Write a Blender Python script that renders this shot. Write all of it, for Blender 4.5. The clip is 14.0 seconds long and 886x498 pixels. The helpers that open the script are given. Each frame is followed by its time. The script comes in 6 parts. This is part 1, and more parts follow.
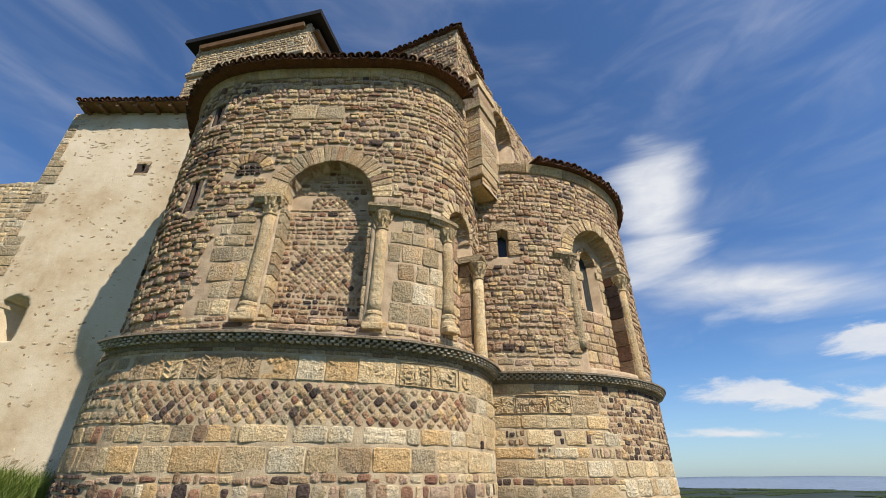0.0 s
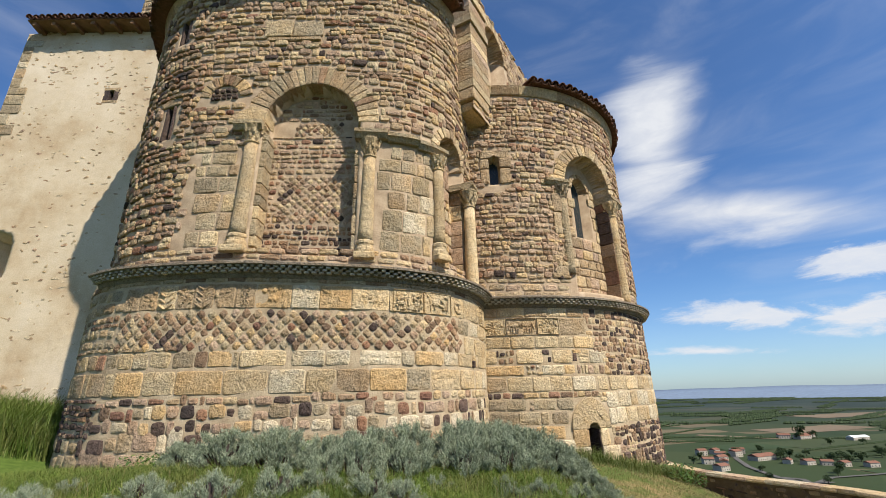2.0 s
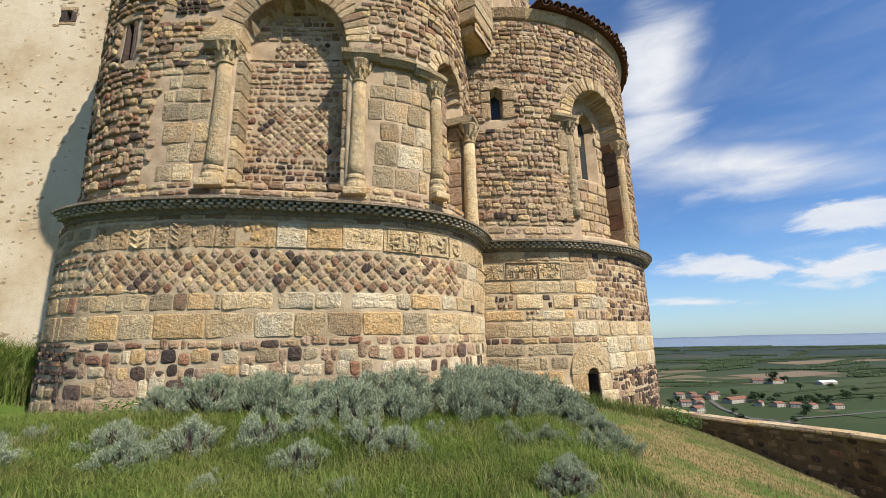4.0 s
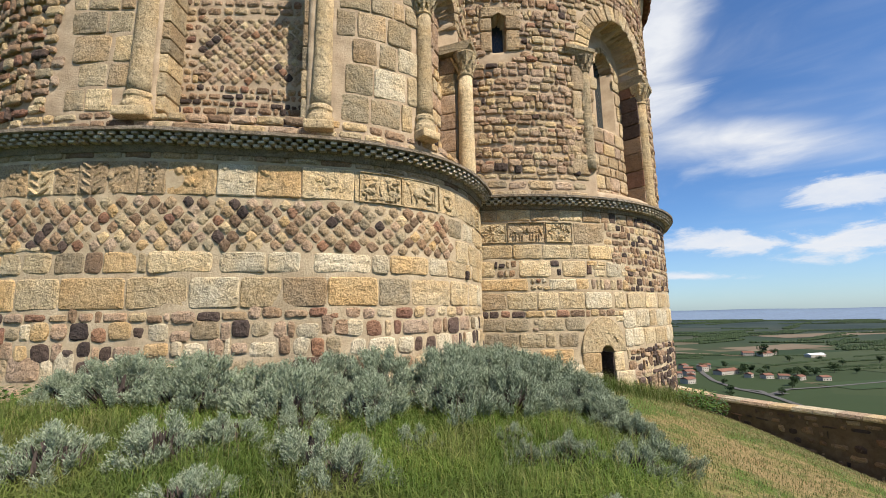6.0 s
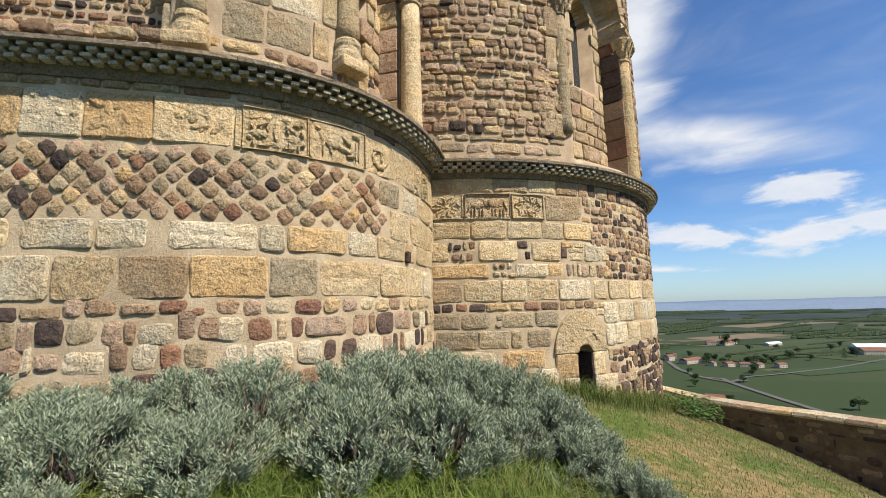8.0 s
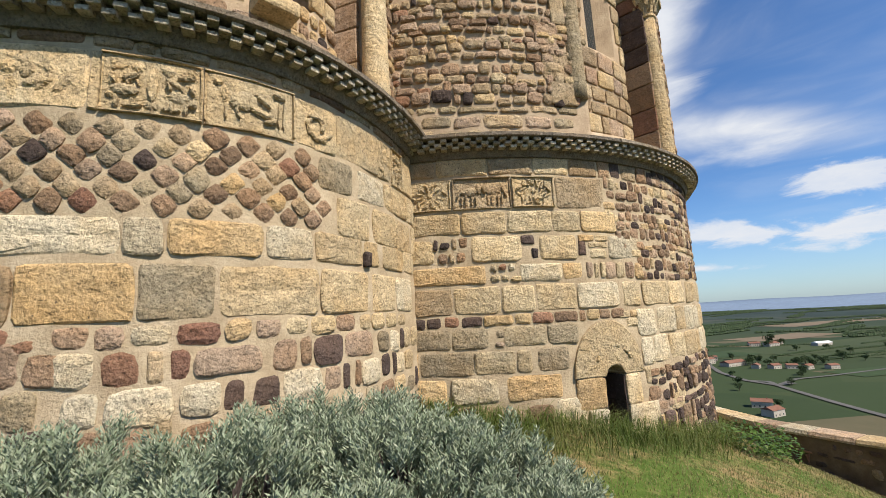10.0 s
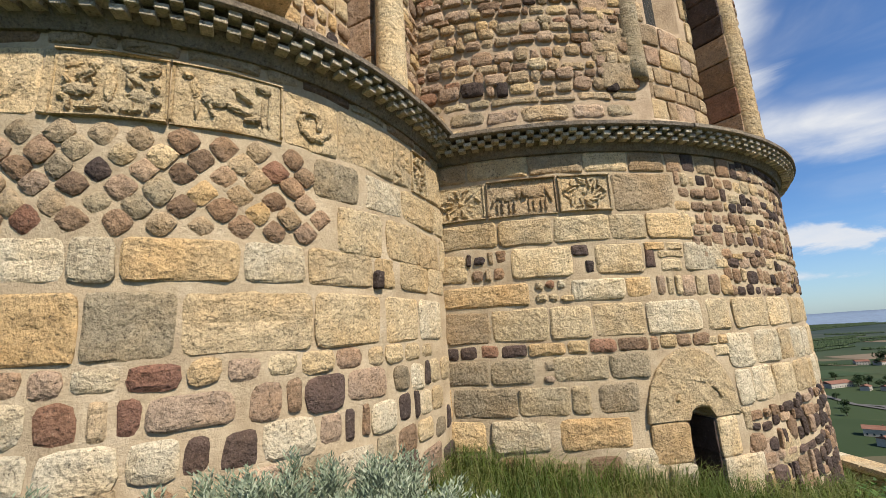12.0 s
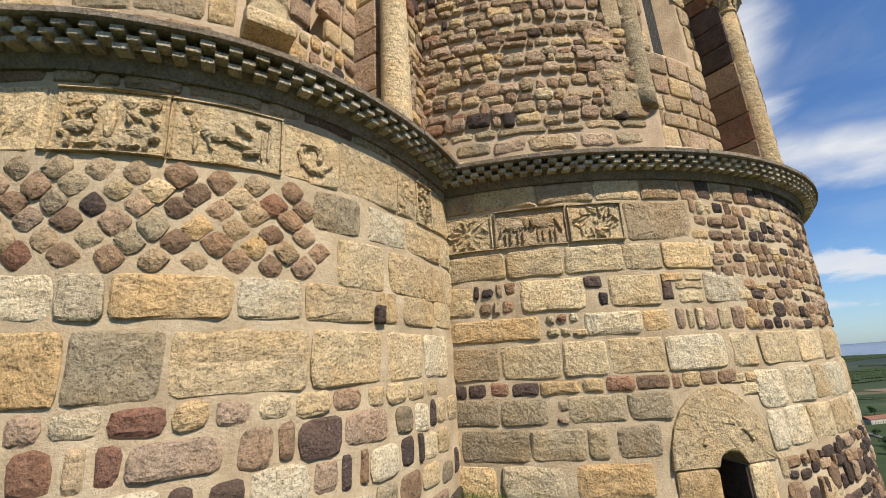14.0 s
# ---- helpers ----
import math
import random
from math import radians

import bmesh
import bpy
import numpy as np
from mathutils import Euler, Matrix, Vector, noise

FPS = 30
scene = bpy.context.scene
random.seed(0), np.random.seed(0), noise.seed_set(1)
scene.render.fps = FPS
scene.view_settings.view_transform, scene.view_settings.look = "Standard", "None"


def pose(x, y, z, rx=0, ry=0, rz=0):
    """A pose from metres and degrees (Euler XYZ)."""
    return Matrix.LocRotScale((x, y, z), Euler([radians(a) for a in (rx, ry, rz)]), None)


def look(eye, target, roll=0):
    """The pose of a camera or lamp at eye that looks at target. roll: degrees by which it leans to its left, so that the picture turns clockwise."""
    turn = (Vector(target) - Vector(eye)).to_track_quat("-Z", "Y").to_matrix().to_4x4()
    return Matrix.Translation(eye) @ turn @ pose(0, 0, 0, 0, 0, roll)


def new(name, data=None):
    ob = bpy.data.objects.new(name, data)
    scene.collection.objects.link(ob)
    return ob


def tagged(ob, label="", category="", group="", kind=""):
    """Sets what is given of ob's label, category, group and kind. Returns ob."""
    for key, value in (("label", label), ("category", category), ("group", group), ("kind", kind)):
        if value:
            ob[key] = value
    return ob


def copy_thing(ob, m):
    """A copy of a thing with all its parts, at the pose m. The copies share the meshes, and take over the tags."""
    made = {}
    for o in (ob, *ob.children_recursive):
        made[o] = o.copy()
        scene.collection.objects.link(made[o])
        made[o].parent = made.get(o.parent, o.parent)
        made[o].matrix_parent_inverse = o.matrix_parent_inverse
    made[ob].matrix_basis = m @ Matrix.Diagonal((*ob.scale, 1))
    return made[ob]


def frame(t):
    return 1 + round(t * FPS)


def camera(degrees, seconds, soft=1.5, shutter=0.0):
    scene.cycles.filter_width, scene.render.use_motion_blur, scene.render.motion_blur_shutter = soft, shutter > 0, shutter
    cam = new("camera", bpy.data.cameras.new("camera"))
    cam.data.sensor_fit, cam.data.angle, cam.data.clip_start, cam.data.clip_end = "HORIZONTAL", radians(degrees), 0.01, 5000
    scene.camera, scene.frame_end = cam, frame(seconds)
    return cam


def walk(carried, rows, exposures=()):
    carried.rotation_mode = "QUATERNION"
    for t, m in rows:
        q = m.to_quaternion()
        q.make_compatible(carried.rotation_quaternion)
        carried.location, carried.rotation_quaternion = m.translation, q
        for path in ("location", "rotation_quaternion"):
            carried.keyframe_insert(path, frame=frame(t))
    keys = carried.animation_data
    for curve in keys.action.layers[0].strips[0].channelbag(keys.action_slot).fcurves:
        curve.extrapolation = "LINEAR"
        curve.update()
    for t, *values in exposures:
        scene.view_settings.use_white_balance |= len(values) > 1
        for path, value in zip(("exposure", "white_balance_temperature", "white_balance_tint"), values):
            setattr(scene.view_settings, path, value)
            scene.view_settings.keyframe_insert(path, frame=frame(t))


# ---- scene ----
cam = camera(93.33, 14.0, soft=0.5)
# seconds, place in metres, then yaw to the left, pitch up and roll in degrees
ROWS = [
    (0.0, -0.015, 0.194, 1.556, 0.64, 28.24, -0.03),
    (0.5, 0.017, 0.209, 1.574, 0.52, 26.99, -0.33),
    (1.0, 0.033, 0.229, 1.581, 0.27, 24.63, -0.64),
    (1.5, 0.023, 0.261, 1.559, -0.06, 21.72, -1.05),
    (2.0, 0.002, 0.323, 1.514, -0.47, 18.88, -1.41),
    (2.5, -0.046, 0.421, 1.471, -0.97, 16.35, -1.65),
    (3.0, -0.128, 0.567, 1.430, -1.42, 14.53, -1.73),
    (5.5, 0.014, 2.475, 1.451, -0.96, 9.72, -0.64),
    (6.0, 0.095, 2.974, 1.439, -1.58, 8.62, -0.99),
    (6.5, 0.217, 3.477, 1.446, -2.47, 7.91, -1.46),
    (7.0, 0.398, 3.975, 1.441, -3.65, 7.46, -1.47),
    (7.5, 0.583, 4.463, 1.418, -4.46, 7.41, -1.45),
    (8.0, 0.789, 4.927, 1.418, -4.96, 7.70, -1.47),
    (8.5, 1.018, 5.377, 1.446, -4.96, 7.94, -1.79),
    (11.0, 1.725, 7.018, 1.537, 2.45, 9.72, -3.57),
    (11.5, 1.776, 7.216, 1.581, 4.47, 10.33, -3.52),
    (12.0, 1.866, 7.385, 1.617, 6.40, 11.43, -3.45),
    (12.5, 1.917, 7.490, 1.631, 7.73, 12.73, -3.37),
    (13.0, 1.944, 7.525, 1.646, 8.37, 13.90, -3.30),
    (13.5, 1.952, 7.526, 1.662, 8.33, 14.89, -3.40),
    (14.0, 1.946, 7.537, 1.675, 8.15, 15.56, -3.45),
]
walk(cam, [(t, pose(x, y, z, 90 + pitch, 0, yaw) @ pose(0, 0, 0, 0, 0, roll)) for t, x, y, z, yaw, pitch, roll in ROWS],
     exposures=((0.0, 0.58), (3.0, 0.65), (8.5, 0.69), (11.0, 0.60), (14.0, 0.58)))

# ---------------------------------------------------------------- world, sun
SUN_AZ, SUN_EL = 45.0, 49.0          # degrees to the right of the wall's front, and up
sx, sy, sz = (math.sin(radians(SUN_AZ)) * math.cos(radians(SUN_EL)), -math.cos(radians(SUN_AZ)) * math.cos(radians(SUN_EL)), math.sin(radians(SUN_EL)))
sun = new("sun", bpy.data.lights.new("sun", "SUN"))
sun.data.energy, sun.data.angle, sun.data.color = 5.0, radians(0.53), (1.0, 0.905, 0.775)
sun.matrix_world = look((sx * 60, sy * 60, sz * 60), (0, 0, 0))
world = bpy.data.worlds.new("world")
scene.world = world
world.use_nodes = True
wn, wl = world.node_tree.nodes, world.node_tree.links
wn.clear()


def wnode(kind, op=None):
    n = wn.new(kind)
    if op:
        n.operation = op
    return n


sky = wnode("ShaderNodeTexSky")
sky.sky_type, sky.sun_disc = "NISHITA", False
sky.sun_elevation, sky.sun_rotation = radians(SUN_EL), math.atan2(sx, sy)
sky.altitude, sky.air_density, sky.dust_density, sky.ozone_density = 500, 1.0, 0.6, 2.5
wout, wbg = wnode("ShaderNodeOutputWorld"), wnode("ShaderNodeBackground")
wbg.inputs["Strength"].default_value = 0.052
wl.new(wbg.outputs[0], wout.inputs[0])
# clouds: soft streaks higher up, heaped banks near the horizon
wco = wnode("ShaderNodeTexCoord")
wsep = wnode("ShaderNodeSeparateXYZ")
wl.new(wco.outputs["Generated"], wsep.inputs[0])


def wmath(op, a, b=None, clamp=False):
    n = wnode("ShaderNodeMath", op)
    n.use_clamp = clamp
    for i, v in enumerate((a, b)):
        if v is None:
            continue
        if isinstance(v, (int, float)):
            n.inputs[i].default_value = v
        else:
            wl.new(v, n.inputs[i])
    return n.outputs[0]


def wnoise(vec, scale, detail, rough, distort=0.0):
    n = wnode("ShaderNodeTexNoise")
    n.inputs["Scale"].default_value, n.inputs["Detail"].default_value = scale, detail
    n.inputs["Roughness"].default_value, n.inputs["Distortion"].default_value = rough, distort
    wl.new(vec, n.inputs["Vector"])
    return n.outputs["Fac"]


def wramp(fac, stops):
    n = wnode("ShaderNodeMapRange")
    n.interpolation_type, n.clamp = "SMOOTHSTEP", True
    wl.new(fac, n.inputs["Value"])
    n.inputs["From Min"].default_value, n.inputs["From Max"].default_value = stops
    return n.outputs[0]


wz = wmath("MAXIMUM", wsep.outputs[2], 0.02)
wmap = wnode("ShaderNodeMapping")
wmap.inputs["Scale"].default_value = (1.0, 1.0, 3.2)
wmap.inputs["Location"].default_value = (0.35, 0.1, 0.0)
wl.new(wco.outputs["Generated"], wmap.inputs["Vector"])
wmap2 = wnode("ShaderNodeMapping")
wmap2.inputs["Scale"].default_value = (1.2, 1.2, 4.4)
wmap2.inputs["Rotation"].default_value = (0.25, -0.35, 0.3)
wl.new(wco.outputs["Generated"], wmap2.inputs["Vector"])
# places on the sky by the slopes east and up of the view to the north
wy = wmath("MAXIMUM", wsep.outputs[1], 0.05)
wu, wv = wmath("DIVIDE", wsep.outputs[0], wy), wmath("DIVIDE", wsep.outputs[2], wy)
ragged = wnoise(wmap.outputs[0], 9.0, 12, 0.64, 0.3)
wisp = wnoise(wmap2.outputs[0], 3.0, 7, 0.52, 0.8)


def bank(u0, v0, a, b, tilt, soft, rag, edge):
    """One cloud: an oval on the sky with a torn edge."""
    du, dv = wmath("SUBTRACT", wu, u0), wmath("SUBTRACT", wv, v0)
    c, s_ = math.cos(tilt), math.sin(tilt)
    p = wmath("DIVIDE", wmath("ADD", wmath("MULTIPLY", du, c), wmath("MULTIPLY", dv, s_)), a)
    q = wmath("DIVIDE", wmath("SUBTRACT", wmath("MULTIPLY", dv, c), wmath("MULTIPLY", du, s_)), b)
    d = wmath("SQRT", wmath("ADD", wmath("MULTIPLY", p, p), wmath("MULTIPLY", q, q)))
    d = wmath("ADD", d, wmath("MULTIPLY", wmath("SUBTRACT", edge, 0.5), rag))
    n = wramp(d, (1.0 + soft, 1.0 - soft))
    return n


banks = [bank(0.60, 0.66, 0.085, 0.19, -0.30, 0.85, 3.6, wisp), bank(0.80, 0.43, 0.30, 0.05, 0.0, 0.9, 3.6, wisp), bank(1.06, 0.295, 0.10, 0.040, 0.15, 0.5, 4.0, ragged), bank(1.02, 0.160, 0.16, 0.040, 0.10, 0.5, 4.0, ragged),
         bank(0.74, 0.158, 0.15, 0.024, 0.0, 0.55, 4.0, ragged), bank(0.62, 0.075, 0.10, 0.007, 0.0, 0.9, 5.5, ragged), bank(1.38, 0.2, 0.18, 0.04, 0.0, 0.5, 4.5, ragged), bank(-0.9, 0.12, 0.3, 0.05, 0.0, 0.5, 5.0, ragged)]
heap = banks[0]
for n_ in banks[1:]:
    heap = wmath("MAXIMUM", heap, n_)
front = wramp(wsep.outputs[1], (0.1, 0.3))
behind = wmath("MULTIPLY", wramp(ragged, (0.52, 0.66)), wmath("SUBTRACT", 1.0, front))
streaks = wmath("MULTIPLY", wramp(wisp, (0.36, 1.0)), 0.30)
haze = wmath("MULTIPLY", wmath("SUBTRACT", 1.0, wramp(wsep.outputs[2], (0.0, 0.22))), 0.19)
cloud = wmath("ADD", wmath("MAXIMUM", wmath("MULTIPLY", heap, front), wmath("MULTIPLY", behind, 0.8)), wmath("MAXIMUM", streaks, haze), clamp=True)
cloud = wmath("MULTIPLY", cloud, wmath("ADD", 0.55, wmath("MULTIPLY", ragged, 0.75)), clamp=True)
wmix = wnode("ShaderNodeMix")
wmix.data_type = "RGBA"
wl.new(cloud, wmix.inputs["Factor"])
wtint = wnode("ShaderNodeMix")
wtint.data_type, wtint.blend_type = "RGBA", "MULTIPLY"
wtint.inputs["Factor"].default_value = 1.0
wl.new(sky.outputs[0], wtint.inputs["A"])
wtint.inputs["B"].default_value = (1.02, 1.40, 1.82, 1)
wl.new(wtint.outputs["Result"], wmix.inputs["A"])
wmix.inputs["B"].default_value = (10.0, 10.3, 10.9, 1)
wl.new(wmix.outputs["Result"], wbg.inputs["Color"])

# ---------------------------------------------------------------- materials


def mat_nodes(name):
    m = bpy.data.materials.new(name)
    m.use_nodes = True
    nt = m.node_tree
    return m, nt, nt.nodes["Principled BSDF"]


class Build:
    """Small helper to chain shader nodes."""

    def __init__(self, nt):
        self.nt = nt

    def node(self, kind):
        return self.nt.nodes.new(kind)

    def put(self, sock, v):
        if isinstance(v, bpy.types.NodeSocket):
            self.nt.links.new(v, sock)
        else:
            sock.default_value = v

    def math(self, op, a, b=0.0, clamp=False):
        n = self.node("ShaderNodeMath")
        n.operation, n.use_clamp = op, clamp
        self.put(n.inputs[0], a)
        self.put(n.inputs[1], b)
        return n.outputs[0]

    def noise(self, vec, scale, detail=4, rough=0.55, distort=0.0):
        n = self.node("ShaderNodeTexNoise")
        self.put(n.inputs["Vector"], vec)
        n.inputs["Scale"].default_value, n.inputs["Detail"].default_value = scale, detail
        n.inputs["Roughness"].default_value, n.inputs["Distortion"].default_value = rough, distort
        return n.outputs["Fac"]

    def ramp(self, fac, stops):
        n = self.node("ShaderNodeValToRGB")
        el = n.color_ramp.elements
        while len(el) < len(stops):
            el.new(0.5)
        for e, (p, c) in zip(el, stops):
            e.position, e.color = p, (*c, 1)
        self.put(n.inputs[0], fac)
        return n.outputs["Color"]

    def span(self, fac, a, b, c=0.0, d=1.0):
        n = self.node("ShaderNodeMapRange")
        self.put(n.inputs["Value"], fac)
        for k, v in (("From Min", a), ("From Max", b), ("To Min", c), ("To Max", d)):
            n.inputs[k].default_value = v
        return n.outputs[0]

    def mix(self, fac, a, b, blend="MIX"):
        n = self.node("ShaderNodeMix")
        n.data_type, n.blend_type = "RGBA", blend
        self.put(n.inputs["Factor"], fac)
        self.put(n.inputs["A"], a if isinstance(a, bpy.types.NodeSocket) else (*a, 1))
        self.put(n.inputs["B"], b if isinstance(b, bpy.types.NodeSocket) else (*b, 1))
        return n.outputs["Result"]

    def bump(self, height, strength, dist, normal=None):
        n = self.node("ShaderNodeBump")
        n.inputs["Strength"].default_value, n.inputs["Distance"].default_value = strength, dist
        self.put(n.inputs["Height"], height)
        if normal is not None:
            self.put(n.inputs["Normal"], normal)
        return n.outputs[0]

    def chance(self):
        """A random number for each piece, whether it is an object of its own or an island of a joined mesh."""
        o, g = self.node("ShaderNodeObjectInfo"), self.node("ShaderNodeNewGeometry")
        return self.math("FRACT", self.math("ADD", o.outputs["Random"], g.outputs["Random Per Island"]))

    def where(self):
        return self.node("ShaderNodeNewGeometry").outputs["Position"]


def stone_mat(name, tones, rough=0.92, lichen=0.5, pit=1.0):
    m, nt, bs = mat_nodes(name)
    b = Build(nt)
    pos, r = b.where(), b.chance()
    n = len(tones)
    col = b.ramp(r, [(i / max(1, n - 1), c) for i, c in enumerate(tones)])
    big, mid, fine = b.noise(pos, 2.1, 4), b.noise(pos, 9, 8, 0.7), b.noise(pos, 42, 5, 0.7)
    grain = b.noise(pos, 130, 3, 0.8)
    val = b.math("ADD", b.span(mid, 0.30, 0.70, 0.74, 1.26), b.span(fine, 0.32, 0.68, -0.28, 0.22))
    val = b.math("ADD", val, b.span(grain, 0.3, 0.7, -0.15, 0.15))
    val = b.math("MULTIPLY", val, b.span(b.math("FRACT", b.math("MULTIPLY", r, 7.31)), 0.0, 1.0, 0.84, 1.14))
    vv = b.node("ShaderNodeCombineColor")
    for i in range(3):
        b.put(vv.inputs[i], val)
    col = b.mix(1.0, col, vv.outputs[0], "MULTIPLY")
    col = b.mix(b.span(big, 0.42, 0.66, 0.0, 0.45), col, b.mix(1.0, col, (1.12, 0.92, 0.66), "MULTIPLY"))
    col = b.mix(b.span(b.noise(pos, 6.0, 9, 0.75), 0.60, 0.72, 0.0, lichen * 0.7), col, (0.095, 0.075, 0.052))
    col = b.mix(b.span(b.noise(pos, 21.0, 7, 0.75), 0.60, 0.72, 0.0, 0.4), col, (0.50, 0.41, 0.29))
    # low spots of the bump are darkened, shade of the pits painted in
    pit_shade = b.span(fine, 0.42, 0.33)
    col = b.mix(b.math("MULTIPLY", pit_shade, 0.75), col, (0.07, 0.055, 0.04))
    b.put(bs.inputs["Base Color"], col)
    bs.inputs["Roughness"].default_value = rough
    bs.inputs["Specular IOR Level"].default_value = 0.2
    h = b.bump(b.noise(pos, 5.0, 3, 0.55), 0.8, 0.06)
    h = b.bump(b.noise(pos, 13, 5, 0.65), 1.0 * pit, 0.07, h)
    h = b.bump(fine, 0.9 * pit, 0.018, h)
    b.put(bs.inputs["Normal"], b.bump(grain, 0.7 * pit, 0.006, h))
    return m


SAND = stone_mat("sandstone", [(0.48, 0.37, 0.22), (0.44, 0.355, 0.225), (0.52, 0.41, 0.25), (0.42, 0.335, 0.21), (0.50, 0.375, 0.21), (0.53, 0.425, 0.27)], lichen=0.35, pit=0.85)
OCHRE = stone_mat("ochre_sandstone", [(0.49, 0.345, 0.175), (0.44, 0.31, 0.165), (0.51, 0.375, 0.205)], lichen=0.3, pit=0.85)
GREY = stone_mat("grey_granite", [(0.325, 0.265, 0.17), (0.385, 0.315, 0.205), (0.275, 0.22, 0.145), (0.42, 0.35, 0.23)])
PALE = stone_mat("pale_limestone", [(0.53, 0.45, 0.315), (0.46, 0.40, 0.285), (0.58, 0.495, 0.35)], lichen=0.3, pit=0.85)
PINK = stone_mat("pink_granite", [(0.37, 0.265, 0.185), (0.43, 0.32, 0.225), (0.32, 0.22, 0.15)])
BROWN = stone_mat("brown_stone", [(0.25, 0.165, 0.105), (0.32, 0.215, 0.135), (0.18, 0.12, 0.08), (0.37, 0.26, 0.165)])
DARK = stone_mat("basalt", [(0.068, 0.050, 0.044), (0.105, 0.076, 0.064), (0.050, 0.040, 0.038), (0.135, 0.092, 0.075)], lichen=0.1)
RED = stone_mat("red_stone", [(0.25, 0.135, 0.085), (0.30, 0.175, 0.11), (0.20, 0.105, 0.075)])
DRAB = stone_mat("drab_sandstone", [(0.37, 0.28, 0.175), (0.42, 0.32, 0.20), (0.32, 0.235, 0.145), (0.45, 0.35, 0.22)])
STONES = [SAND, OCHRE, GREY, PALE, PINK, BROWN, DARK, RED, DRAB]
iSAND, iOCHRE, iGREY, iPALE, iPINK, iBROWN, iDARK, iRED, iDRAB = range(9)


def ground_like(name, tones, scale, rough=0.95, bump=0.5, fine=60):
    m, nt, bs = mat_nodes(name)
    b = Build(nt)
    pos = b.where()
    col = b.ramp(b.noise(pos, scale, 8, 0.62), tones)
    f = b.noise(pos, fine, 5, 0.7)
    col = b.mix(b.span(f, 0.3, 0.72, 0.0, 0.5), col, b.mix(1.0, col, (0.55, 0.52, 0.48), "MULTIPLY"))
    b.put(bs.inputs["Base Color"], col)
    bs.inputs["Roughness"].default_value = rough
    bs.inputs["Specular IOR Level"].default_value = 0.2
    b.put(bs.inputs["Normal"], b.bump(f, bump, 0.02))
    return m


OLD_MORTAR = ground_like("old_brown_mortar", [(0.3, (0.34, 0.25, 0.165)), (0.5, (0.44, 0.335, 0.225)), (0.7, (0.53, 0.42, 0.295))], 3.0, bump=0.8, fine=35)
# the parapet's mortar, darkened so its base colour holds the shaded face
SHADED_MORTAR = ground_like("shaded_mortar", [(0.3, (0.10, 0.07, 0.045)), (0.5, (0.165, 0.115, 0.072)), (0.7, (0.24, 0.175, 0.115))], 3.0, bump=0.8, fine=35)
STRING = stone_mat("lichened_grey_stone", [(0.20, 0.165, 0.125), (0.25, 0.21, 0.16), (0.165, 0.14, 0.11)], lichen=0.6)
MORTAR = ground_like("lime_mortar", [(0.3, (0.36, 0.275, 0.175)), (0.5, (0.46, 0.365, 0.24)), (0.7, (0.54, 0.44, 0.305))], 3.0, bump=0.8, fine=35)
PLASTER = ground_like("lime_plaster", [(0.32, (0.46, 0.35, 0.22)), (0.5, (0.58, 0.49, 0.35)), (0.72, (0.66, 0.58, 0.45))], 0.45, bump=0.4, fine=22)
TILE = stone_mat("clay_tile", [(0.10, 0.05, 0.034), (0.15, 0.07, 0.045), (0.075, 0.048, 0.037), (0.18, 0.10, 0.065)], lichen=0.6)
WOOD = ground_like("weathered_wood", [(0.3, (0.16, 0.09, 0.05)), (0.7, (0.27, 0.16, 0.09))], 3.0)
BLACK = ground_like("dark_sheet_metal", [(0.3, (0.010, 0.010, 0.010)), (0.7, (0.018, 0.017, 0.016))], 2.0, rough=0.6)
VOID = ground_like("dark_interior", [(0.3, (0.012, 0.011, 0.01)), (0.7, (0.02, 0.018, 0.016))], 3.0)


def glass_mat():
    m, nt, bs = mat_nodes("leaded_glass")
    bs.inputs["Base Color"].default_value = (0.02, 0.03, 0.035, 1)
    bs.inputs["Roughness"].default_value = 0.22
    bs.inputs["Specular IOR Level"].default_value = 0.35
    return m


GLASS = glass_mat()

# ---------------------------------------------------------------- mesh helpers


def mesh_of(name, verts, faces, mats, idx=None, smooth=False):
    me = bpy.data.meshes.new(name)
    me.from_pydata(verts, [], faces)
    for m in (mats if isinstance(mats, (list, tuple)) else [mats]):
        me.materials.append(m)
    if idx is not None:
        me.polygons.foreach_set("material_index", idx)
    if smooth:
        me.polygons.foreach_set("use_smooth", [True] * len(me.polygons))
    me.update()
    return me


def part(name, data, parent, label="", **tags):
    """Links a mesh as one object under a thing or a part."""
    ob = new(name, data)
    ob.parent = parent
    if label or tags:
        tagged(ob, label, **tags)
    return ob


def bm_part(name, bm, material, parent, label="", smooth=False):
    bmesh.ops.recalc_face_normals(bm, faces=bm.faces)
    me = bpy.data.meshes.new(name)
    bm.to_mesh(me)
    bm.free()
    me.materials.append(material)
    if smooth:
        me.polygons.foreach_set("use_smooth", [True] * len(me.polygons))
    return part(name, me, parent, label)


def box_bm(bm, lo, hi, m=None, bevel=0.0):
    got = bmesh.ops.create_cube(bm, size=1.0)["verts"]
    lo, hi = Vector(lo), Vector(hi)
    for v in got:
        v.co = (lo + hi) / 2 + Vector((v.co.x * (hi.x - lo.x), v.co.y * (hi.y - lo.y), v.co.z * (hi.z - lo.z)))
    if bevel:
        edges = list({e for v in got for e in v.link_edges})
        out = bmesh.ops.bevel(bm, geom=edges, offset=bevel, segments=2, affect="EDGES", profile=0.6)
        got = list({v for f in out["faces"] for v in f.verts} | {v for v in got if v.is_valid})
    if m is not None:
        bmesh.ops.transform(bm, matrix=m, verts=got)
    return got


